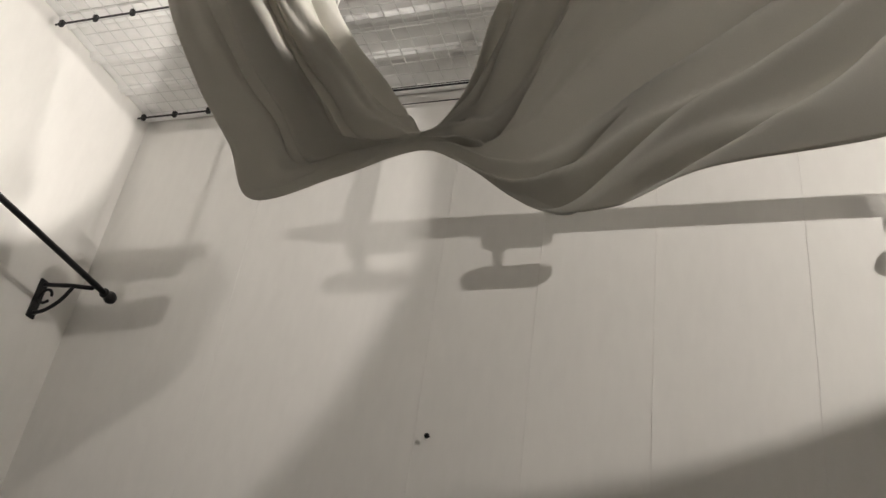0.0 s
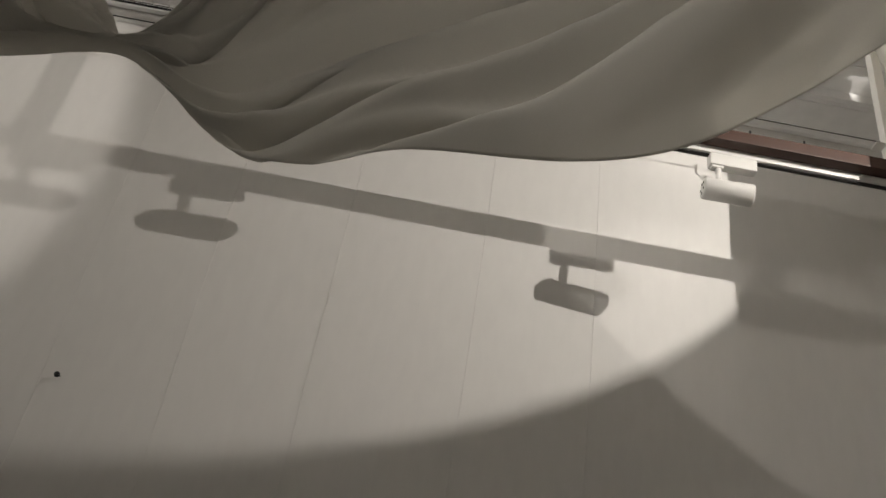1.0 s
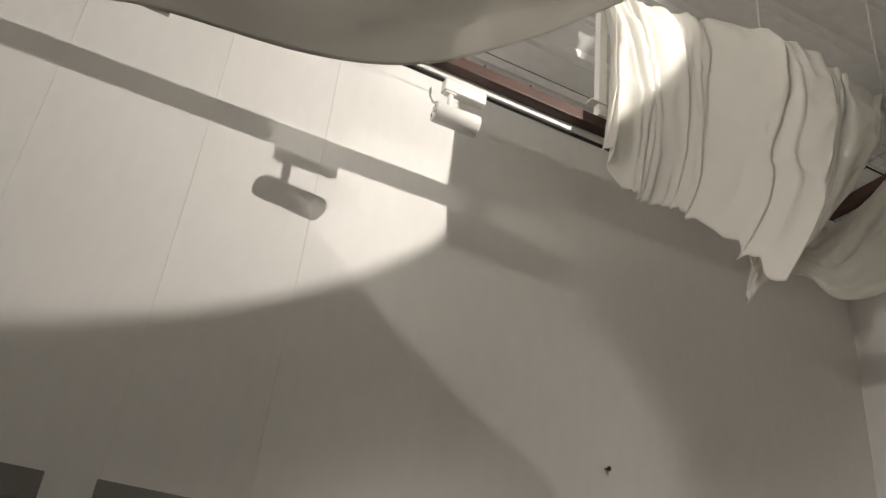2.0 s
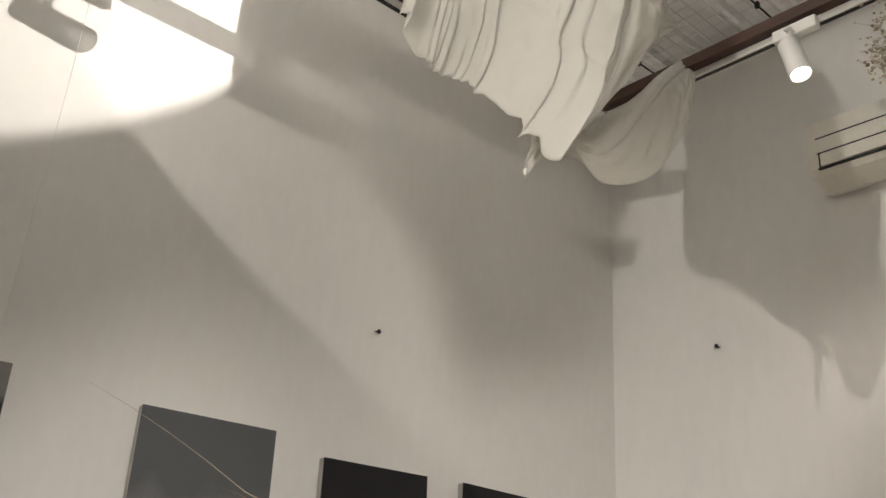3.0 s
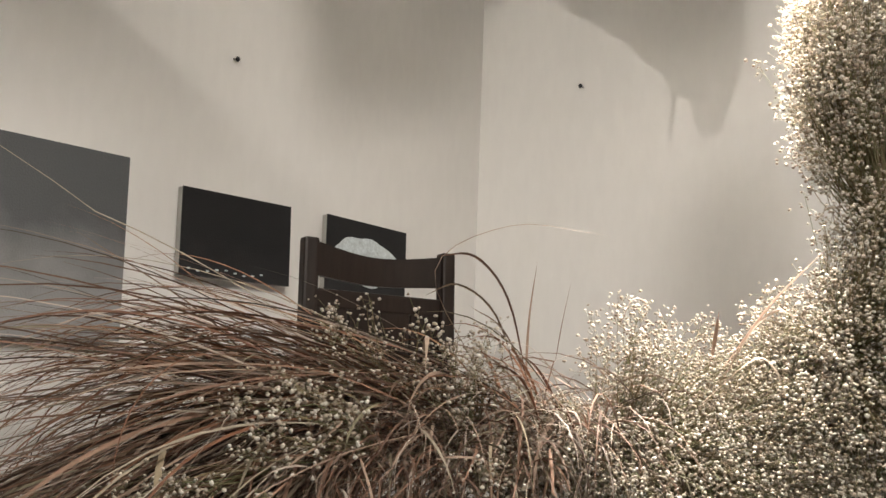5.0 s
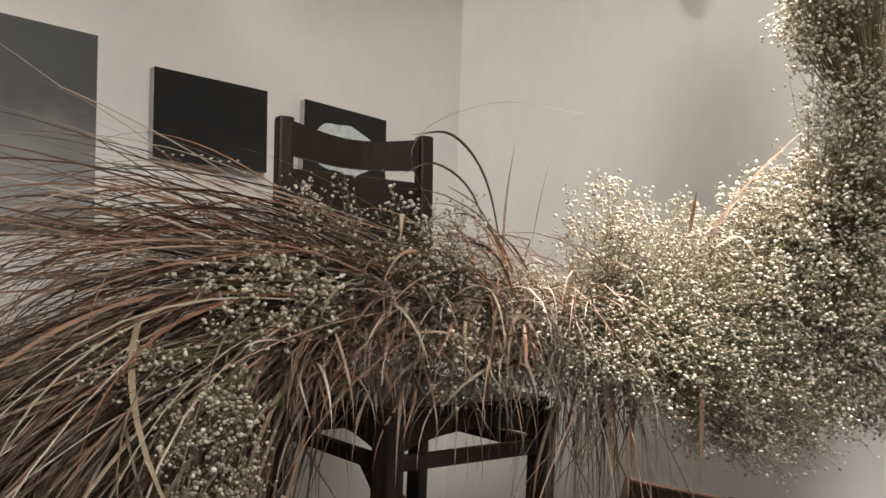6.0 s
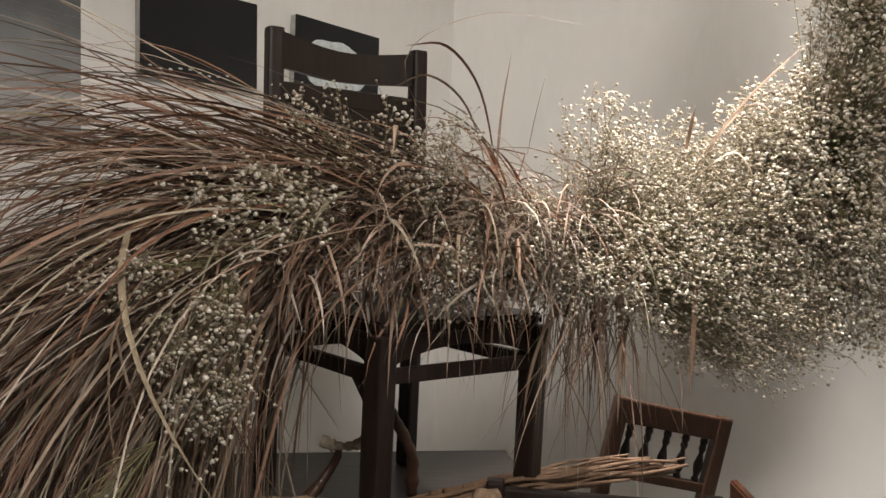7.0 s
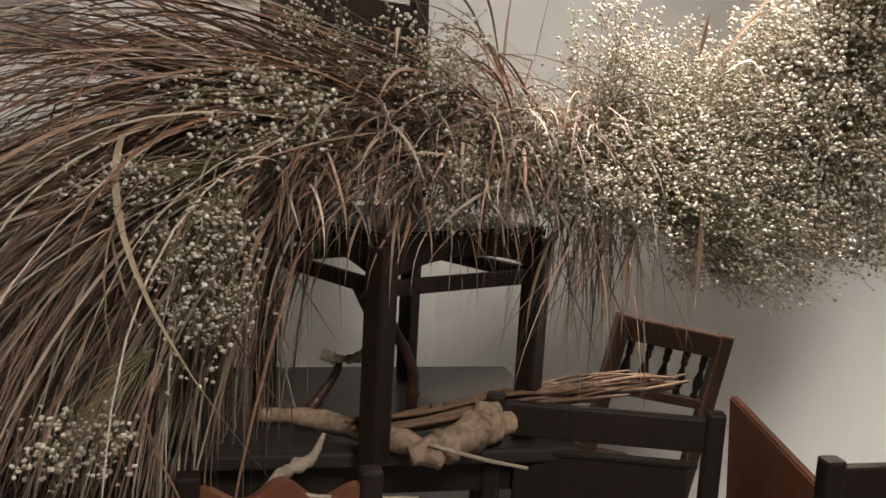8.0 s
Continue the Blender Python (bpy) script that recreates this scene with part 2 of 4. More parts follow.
# made-up track, out of view, to hold the west and east lamps
short_track = thing("light_track", "short white light track added unseen behind the sheet", "light track", (-1.45, 1.5, 3.637))
part("track", box((-0.24, -0.016, 0.002), (0.12, 0.016, 0.036), 0.003), WHITE, short_track)
for x in (-0.2, 0.08):
    rod("hanger", [(x, 0, 0.03), (x, 0, TOP - 3.637)], 0.004, WHITE, short_track, 6)
for x in (0.2, 2.06):
    part("hanger", box((x - 0.016, -0.016, 0.05), (x + 0.016, 0.016, TOP - BEAM_Z), 0.003), WHITE, track_beam, "white hanger rod")
    part("hanger_plate", box((x - 0.05, -0.02, 0.1), (x + 0.025, 0.02, 0.105), 0.001), WHITE, track_beam)


def track_lamp(at, way, watts):
    """A lit white cylinder spotlight under a track adapter."""
    ob = thing("track_spotlight", "white cylindrical track spotlight on a ceiling track", "spotlight", at, 0, "track spotlights")
    along_y = abs(at[0] - 2.215) < 0.01
    size = Vector((0.017, 0.075, 0)) if along_y else Vector((0.075, 0.017, 0))
    part("adapter", box(Vector((0, 0, -0.045)) - size, size, 0.006), WHITE, ob)
    part("clip", box((-0.068, -0.012, -0.052), (-0.03, 0.012, -0.044), 0.003), WHITE, ob)
    rod("stem", [(-0.045, 0, -0.04), (-0.045, 0, -0.11)], 0.009, WHITE, ob, 10)
    m = Matrix.Translation((-0.045, 0, -0.135)) @ Vector(way).to_track_quat("Z", "Y").to_matrix().to_4x4()
    lathe("housing", [(0.0, -0.05), (0.028, -0.05), (0.034, -0.045), (0.034, 0.04), (0.035, 0.043), (0.035, 0.095), (0.0345, 0.1), (0.031, 0.1), (0.03, 0.085), (0, 0.085)],
          WHITE, ob, 28, m)
    lathe("lens", [(0, 0.087), (0.028, 0.088), (0.028, 0.0895), (0, 0.09)], LENS if watts else PLASTIC, ob, 20, m)
    for k in range(5):
        w = 2 * math.pi * k / 5
        lathe("vent", [(0.004, -0.0515), (0.004, -0.0495)], DARK_SLOT, ob, 8, m @ Matrix.Translation((0.018 * math.cos(w), 0.018 * math.sin(w), 0)))
    return ob


LENS = glow("lamp_lens_glow", (1, 0.93, 0.82), 40)
# the two added fill lamps get made-up housings like the rest
for lamp in (WEST_LAMP, SIDE_FILL, EAST_LAMP, TRACK_LAMP, BEAM_LAMP, WALL_LAMP, SPARE_LAMP, FLOWER_LAMP, FILL_LAMP):
    track_lamp(lamp[0], lamp[1], lamp[3])


# ---- hanging cloths ----
def drape(name, label, low, high, mat, across, folds, depth, seed, along=150, wander=1.0, pleats=0.0, thick=0.0012, knot=1.0, climb=0.0):
    """A cloth lofted between its lower and upper hem. folds run along it and climb beyond the knot, pleats from hem to hem; each has its own height and lean."""
    rng = np.random.RandomState(seed)
    a, b = smooth_line(low, along), smooth_line(high, along)
    phase = rng.uniform(0, 6.28, 8)
    tall, lean = rng.uniform(0.45, 1.4, 40), rng.uniform(0.45, 2.1, 40)
    out = Vector((0.12, -0.86, 0.3))
    v, f = [], []

    def fold(s, u):
        """Height and overhang of the fold at the place s along the row of folds."""
        k = math.floor(s)
        r = s - k
        h = tall[k % 40] * (0.7 + 0.6 * noise.noise(Vector((2.6 * u, 1.7 * k, seed))))
        crest = 1 - abs(2 * r ** lean[k % 40] - 1) ** 1.5
        return h * crest, -h * math.sin(2 * math.pi * r)

    for i in range(along):
        u = i / (along - 1)
        width = np.linalg.norm(b[i] - a[i])
        over = Vector(b[i] - a[i]).normalized()
        run = Vector(a[min(i + 1, along - 1)] - a[max(i - 1, 0)]).normalized()
        for j in range(across):
            w = j / (across - 1)
            p = Vector(a[i] * (1 - w) + b[i] * w)
            s = folds * (w - climb * max(0.0, u - knot)) + wander * (0.45 * math.sin(4.3 * u + phase[0]) + 0.2 * math.sin(9 * u + phase[1] + 3 * w))
            s += 0.45 * math.sin(1.9 * s + phase[2]) + 0.3 * noise.noise(Vector((3 * u, 2 * s, seed)))
            d, t = fold(s, u)
            d2, t2 = fold(2.3 * s + 1.2 * math.sin(5 * u + phase[3]) + 11, 2 * u)
            d += 0.22 * d2 - 0.45
            hold = min(1.15, width / 0.4) * depth * min(1.0, 0.1 + w / 0.16)
            if u < knot < 1:
                hold *= 0.5
            side = over * (0.5 * t * hold * math.sin(math.pi * w))
            d = d * hold + 0.25 * depth * noise.noise(Vector((5 * u, 3 * w, seed)))
            if pleats:
                s3 = pleats * u + 0.5 * math.sin(3.1 * w + phase[5]) * (1 - w) + 0.45 * noise.noise(Vector((4 * u, 2 * w, 7)))
                s3 += 0.3 * math.sin(4.1 * s3 + phase[6])
                d3, t3 = fold(s3 + 20, 1.5 * w)
                d4, t4 = fold(2.6 * s3 + 0.9 * w + 5, 2 * w)
                d += depth * (1.3 * d3 + 0.45 * d4 - 0.6)
                side += run * (0.2 * depth * t3)
            crease = 1 - abs(noise.noise(Vector((14 * u, 5 * w, seed + 3))) * 2.2)
            d += (0.008 * max(0.0, crease) + 0.003 * noise.noise(p * 14)) * min(1.0, w / 0.05)
            sag = 0.09 * width * math.sin(math.pi * w)
            v.append(p + out * (d + sag) + side)
    for i in range(along - 1):
        for j in range(across - 1):
            k = i * across + j
            f.append((k, k + 1, k + across + 1, k + across))
    ob = new(name, mesh_of(name, v, f, mat))
    so = ob.modifiers.new("cloth", "SOLIDIFY")
    so.thickness = thick
    return tagged(ob, label, "cloth")


CY = 1.1
# the long swag: hems from the west end, through the knot, to the tie and the loose east end
drape("hanging_sheet", "white cotton sheet hung in deep swags from the beams",
      [(-1.9, CY, 4.1), (-1.78, CY, 3.82), (-1.62, CY, 3.42), (-1.42, CY, 3.09), (-1.27, CY, 2.89), (-1.17, CY, 2.735), (-0.98, CY, 2.775), (-0.86, CY, 2.81),
       (-0.78, CY, 2.82), (-0.7, CY, 2.78), (-0.57, CY, 2.68), (-0.45, CY, 2.64), (-0.25, CY, 2.705), (0.04, CY, 2.74), (0.27, CY, 2.845), (0.47, 1.065, 3.0), (0.57, 0.94, 3.04), (0.56, 0.77, 2.94), (0.49, 0.63, 2.77)],
      [(-1.37, CY - 0.05, 4.0), (-1.24, CY - 0.05, 3.68), (-1.09, CY - 0.05, 3.32), (-0.99, CY - 0.04, 3.13), (-0.9, CY - 0.02, 3.0), (-0.85, CY, 2.93), (-0.83, CY, 2.9), (-0.81, CY, 2.88),
       (-0.79, CY, 2.87), (-0.76, CY, 2.9), (-0.71, CY - 0.02, 2.96), (-0.66, CY - 0.06, 3.07), (-0.59, CY - 0.12, 3.26), (-0.44, CY - 0.18, 3.47), (-0.15, CY - 0.2, 3.6), (0.2, CY - 0.16, 3.7), (0.56, CY - 0.05, 3.77), (0.63, 0.93, 3.42), (0.5, 0.65, 2.85)],
      CLOTH, 180, 4.2, 0.2, 3, along=360, wander=0.5, knot=0.44, climb=1.7)
for foot, head in (((1.584, 1.471, 3.892), (1.584, 1.471, TOP)), ((1.933, 1.313, 3.644), (1.933, 1.313, TOP)), ((-1.6, CY, 4.0), (-1.6, CY - 0.05, TOP)), ((0.56, CY - 0.06, 3.76), (0.56, 1.0, TOP)), ((0.5, 0.64, 2.85), (0.95, 0.3, TOP))):
    tagged(rod("cord", [foot, head], 0.004, CLOTH, sides=6), "white cord that holds up the hanging sheet", "cord")
# the bunch that hangs over the beams' corner
drape("hanging_curtain", "white cotton curtain bunched over the corner of beams",
      [(1.170, 1.780, 3.540), (1.190, 1.780, 3.420), (1.291, 1.743, 3.298), (1.360, 1.688, 3.269), (1.416, 1.542, 3.113), (1.426, 1.372, 2.884), (1.476, 1.300, 2.979), (1.665, 1.305, 3.225), (1.815, 1.320, 3.458)],
      [(1.170, 1.800, 4.220), (1.200, 1.800, 4.220), (1.320, 1.743, 4.170), (1.476, 1.623, 4.071), (1.584, 1.471, 3.922), (1.701, 1.368, 3.798), (1.810, 1.332, 3.724), (1.933, 1.313, 3.674), (2.052, 1.318, 3.650)],
      CLOTH, 90, 0.5, 0.04, 5, along=300, pleats=9.5)
# the pale swag tied to the east beam
drape("hanging_curtain", "thin white cloth swag tied up to the east beam",
      [(1.42, 1.47, 2.86), (1.5, 1.45, 2.96), (1.62, 1.45, 3.0), (1.75, 1.44, 2.97), (1.95, 1.42, 3.06), (2.1, 1.4, 3.25), (2.2, 1.4, 3.45), (2.27, 1.42, 3.66)],
      [(1.45, 1.5, 3.1), (1.52, 1.5, 3.14), (1.62, 1.5, 3.16), (1.78, 1.5, 3.24), (1.95, 1.48, 3.38), (2.1, 1.46, 3.55), (2.2, 1.45, 3.65), (2.28, 1.44, 3.72)],
      CLOTH, 60, 1.8, 0.05, 9, along=120)


# ---- ceiling mesh, wires, curtain rod ----
def wire_mesh(x0, x1, y0, y1, z, label):
    ob = thing("wire_mesh", label, "wire mesh", (0, 0, 0))
    for x in np.arange(x0, x1, 0.062):
        rod("mesh_wire", [(x, y0, z), (x, y1, z)], 0.0022, STEEL, ob, 4)
    for y in np.arange(y0, y1, 0.062):
        rod("mesh_wire", [(x0, y, z + 0.004), (x1, y, z + 0.004)], 0.0022, STEEL, ob, 4)
    for y in (y1 - 0.01, y1 - 0.6):
        rod("support_rod", [(x0 - 0.08, y, z - 0.012), (x1, y, z - 0.012)], 0.0045, BLACK, ob)
        for x in (x0 - 0.05, x0 + 0.12, x0 + 0.3):
            part("clamp", box((x - 0.009, y - 0.009, z - 0.024), (x + 0.009, y + 0.009, z + 0.004), 0.003), BLACK, ob)
    return ob


wire_mesh(-2.72, -0.9, -0.9, 2.28, 4.15, "galvanised wire mesh hung under the ceiling")
wire_mesh(2.35, 2.98, 0.2, 1.95, 4.12, "galvanised wire mesh panel beside the east wall")
for y, z in ((2.16, 3.95), (2.3, 4.18)):
    tagged(rod("ceiling_wire", [(-1.75, NORTH, z), (-1.75, y, z), (EAST, y, z)], 0.002, BLACK), "thin black wire stretched along the wall", "wire")
for x in (0.9, 1.1, 1.75):
    tagged(rod("wire_hook", [(x, 2.16, 3.97), (x, 2.16, 3.93), (x + 0.02, 2.16, 3.91), (x + 0.035, 2.16, 3.925)], 0.004, BLACK, sides=6), "small black hook on a wire", "hook")


def curtain_rod():
    ob = thing("curtain_rod", "black iron curtain rod on a scrolled bracket", "curtain rod", (0, 0, 0))
    rod("pole", [(-2.62, -0.4, 3.36), (-2.6, 2.26, 3.2)], 0.0125, BLACK, ob, 12)
    m = Matrix.Translation((-2.6, 2.27, 3.2)) @ pose(0, 0, 0, -90, 0, 0)
    lathe("finial", [(0.0, -0.01), (0.02, -0.01), (0.02, 0.0), (0.014, 0.008), (0.024, 0.022), (0.027, 0.035), (0.022, 0.05), (0.01, 0.06), (0, 0.062)], BLACK, ob, 16, m)
    y = 2.2
    rod("bracket_arm", [(-2.86, y, 3.21), (-2.72, y, 3.2), (-2.6, y, 3.185)], 0.009, BLACK, ob)
    part("bracket_plate", box((-2.866, y - 0.02, 3.06), (-2.85, y + 0.02, 3.23), 0.004), BLACK, ob)
    rod("bracket_brace", smooth_line([(-2.855, y, 3.08), (-2.8, y, 3.09), (-2.74, y, 3.13), (-2.7, y, 3.19)], 10), 0.008, BLACK, ob)
    rod("bracket_scroll", [(-2.82 + 0.03 * math.cos(w), y, 3.155 + 0.03 * math.sin(w)) for w in np.linspace(0, 5.6, 16)], 0.006, BLACK, ob)
    return ob


curtain_rod()


def nail(x, z, wall="north"):
    m = Matrix.Translation((x, NORTH, z)) @ pose(0, 0, 0, 90 + 12, 0, 0) if wall == "north" else Matrix.Translation((EAST, x, z)) @ pose(0, 0, 0, 0, -90, 0)
    ob = lathe("wall_nail", [(0.0025, -0.005), (0.0025, 0.022), (0.009, 0.023), (0.009, 0.026), (0.002, 0.028)], BLACK, None, 10, m)
    return tagged(ob, "dark nail stuck in the white wall", "nail", group="wall nails")


nail(-1.181, 2.689)
nail(1.636, 2.651)
nail(1.848, 2.825, "east")
nail(0.8, 2.75, "east")


# ---- air conditioner ----
def air_conditioner():
    ob = thing("air_conditioner", "ivory split air conditioner on the white wall", "air conditioner", (EAST, 0.72, 3.33))
    bm = bmesh.new()
    outline = [(0, 0.02), (-0.06, 0.0), (-0.165, 0.03), (-0.185, 0.06), (-0.19, 0.2), (-0.175, 0.265), (-0.15, 0.28), (0, 0.28)]
    rings = [[bm.verts.new((x, y, z)) for x, z in outline] for y in (-0.58, -0.565, 0.565, 0.58)]
    for ring, k in ((rings[0], 0.985), (rings[3], 0.985)):
        for v in ring:
            v.co.z = 0.14 + (v.co.z - 0.14) * k
    for a, b in zip(rings, rings[1:]):
        for k in range(len(outline)):
            bm.faces.new((a[k], a[(k + 1) % len(outline)], b[(k + 1) % len(outline)], b[k]))
    bm.faces.new(rings[0])
    bm.faces.new(list(reversed(rings[3])))
    part("body", bm, PLASTIC, ob)
    part("louvre", box((-0.196, -0.53, 0.062), (-0.187, 0.53, 0.115), 0.004), PLASTIC, ob)
    for z, h in ((0.055, 0.007), (0.12, 0.004), (0.185, 0.004)):
        part("slot", box((-0.1935, -0.54, z - h / 2), (-0.18, 0.54, z + h / 2), 0.001), DARK_SLOT, ob)
    part("slot", box((-0.1975, 0.527, 0.06), (-0.18, 0.533, 0.12), 0.001), DARK_SLOT, ob)
    part("badge", box((-0.193, 0.2, 0.145), (-0.188, 0.28, 0.158), 0.002), STEEL, ob)
    return ob


air_conditioner()


# ---- pictures ----
def canvas(x0, x1, top, height, mat, label, lean=2.0, roll=0.0):
    ob = thing("painting", label, "painting", ((x0 + x1) / 2, NORTH - 0.004, top), 0, "paintings on the wall", tilt=(-lean, roll))
    w = x1 - x0
    part("stretcher", box((-w / 2, -0.026, -height), (w / 2, 0.0, 0), 0.003), EDGE, ob, "raw canvas edge")
    part("canvas_face", box((-w / 2 - 0.001, -0.030, -height - 0.001), (w / 2 + 0.001, -0.0262, 0.001), 0.002), mat, ob)
    return ob


def painted(name, dark, light, start, end, patch=0.0):
    """Paint that passes from one tone at the top to another lower down, with brushed noise."""
    m = material(name, dark, 0.55, vary=0.1, bump=0.4, grain=200)
    nt, n = m.node_tree, m.node_tree.nodes
    tc, sep, no, mr, mix = n.new("ShaderNodeTexCoord"), n.new("ShaderNodeSeparateXYZ"), n.new("ShaderNodeTexNoise"), n.new("ShaderNodeMapRange"), n.new("ShaderNodeMix")
    mix.data_type = "RGBA"
    no.inputs["Scale"].default_value, no.inputs["Detail"].default_value = 7, 8
    nt.links.new(tc.outputs["Object"], sep.inputs[0])
    nt.links.new(tc.outputs["Object"], no.inputs["Vector"])
    ad = n.new("ShaderNodeMath")
    ad.operation = "MULTIPLY_ADD"
    ad.inputs[1].default_value = 0.25
    nt.links.new(no.outputs["Fac"], ad.inputs[0])
    nt.links.new(sep.outputs["Z"], ad.inputs[2])
    nt.links.new(ad.outputs[0], mr.inputs["Value"])
    mr.inputs["From Min"].default_value, mr.inputs["From Max"].default_value = start, end
    nt.links.new(mr.outputs[0], mix.inputs["Factor"])
    mix.inputs[6].default_value, mix.inputs[7].default_value = (*dark, 1), (*light, 1)
    hsv = [q for q in n if q.bl_idname == "ShaderNodeHueSaturation"][0]
    nt.links.new(mix.outputs[2], hsv.inputs["Color"])
    return m


EDGE = material("canvas_edge", (0.4, 0.39, 0.37), 0.8, vary=0.15)
GREY_PAINT = painted("grey_mist_paint", (0.10, 0.105, 0.11), (0.3, 0.3, 0.3), -0.08, -0.33)
BLACK_PAINT = painted("black_paint", (0.008, 0.008, 0.009), (0.03, 0.03, 0.032), -0.05, -0.3)
DUSK_PAINT = painted("dusk_paint", (0.2, 0.19, 0.18), (0.02, 0.02, 0.02), 0.06, 0.0)
PALE_PAINT = material("pale_brush_paint", (0.6, 0.66, 0.68), 0.5, vary=0.3, scale=30, grain=90, bump=0.8)
canvas(0.826, 1.266, 2.222, 0.555, GREY_PAINT, "grey misty abstract painting hung on the wall", 2.5)
night = canvas(1.457, 1.9, 2.17, 0.285, BLACK_PAINT, "nearly black landscape painting hung on the wall", 2.5)
cloudy = canvas(2.076, 2.51, 2.165, 0.3, BLACK_PAINT, "black painting with one pale blue-white cloud", 3, roll=2)
canvas(0.01, 0.46, 2.258, 0.4, DUSK_PAINT, "dark painting with a grey top band", 2.5)
canvas(-0.62, -0.12, 2.25, 0.4, DUSK_PAINT, "dark painting with a pale top band", 2.5)


def paint_blob(parent, name, cx, cz, rx, rz, mat, seed):
    """A thick dab of paint lying on a canvas."""
    bm = bmesh.new()
    rim = []
    for k in range(40):
        w = 2 * math.pi * k / 40
        r = 1 + 0.16 * noise.noise(Vector((2 * math.cos(w), 2 * math.sin(w), seed)))
        rim.append((cx + rx * r * math.cos(w), cz + rz * r * math.sin(w)))
    a = [bm.verts.new((x, -0.0305, z)) for x, z in rim]
    b = [bm.verts.new((cx + (x - cx) * 0.94, -0.0325, cz + (z - cz) * 0.94)) for x, z in rim]
    for k in range(40):
        bm.faces.new((a[k], a[(k + 1) % 40], b[(k + 1) % 40], b[k]))
    bm.faces.new(b)
    part(name, bm, mat, parent)


paint_blob(cloudy, "cloud_paint", -0.01, -0.155, 0.175, 0.095, PALE_PAINT, 2)
for k in range(9):
    paint_blob(night, "light_dab", -0.19 + 0.036 * k, -0.262 + 0.006 * math.sin(5 * k), 0.007, 0.003, PALE_PAINT, k)


# ---- table and chairs ----
TABLE_Z = 0.79


def table():
    ob = thing("table", "dark-stained wooden table under the dried arrangement", "table", (2.15, 1.424, 0), 140.2)
    part("tabletop", box((0, 0, TABLE_Z - 0.035), (1.3, 0.66, TABLE_Z), 0.008), TABLEWOOD, ob)
    part("apron", box((0.05, 0.05, TABLE_Z - 0.12), (1.25, 0.075, TABLE_Z - 0.036), 0.003), DARKWOOD, ob)
    part("apron", box((0.05, 0.585, TABLE_Z - 0.12), (1.25, 0.61, TABLE_Z - 0.036), 0.003), DARKWOOD, ob)
    for x in (0.04, 1.2):
        for y in (0.04, 0.57):
            part("leg", box((x, y, 0), (x + 0.06, y + 0.05, TABLE_Z - 0.037), 0.006), DARKWOOD, ob)
    return ob


table()


def bar(name, a, b, w, h, mat, parent, bevel=0.005, label=""):
    """A squared bar between two points; w across, h high."""
    a, b = Vector(a), Vector(b)
    d = b - a
    m = Matrix.Translation(a) @ d.to_track_quat("X", "Z").to_matrix().to_4x4()
    return part(name, box((0, -w / 2, -h / 2), (d.length, w / 2, h / 2), bevel, m=m), mat, parent, label)


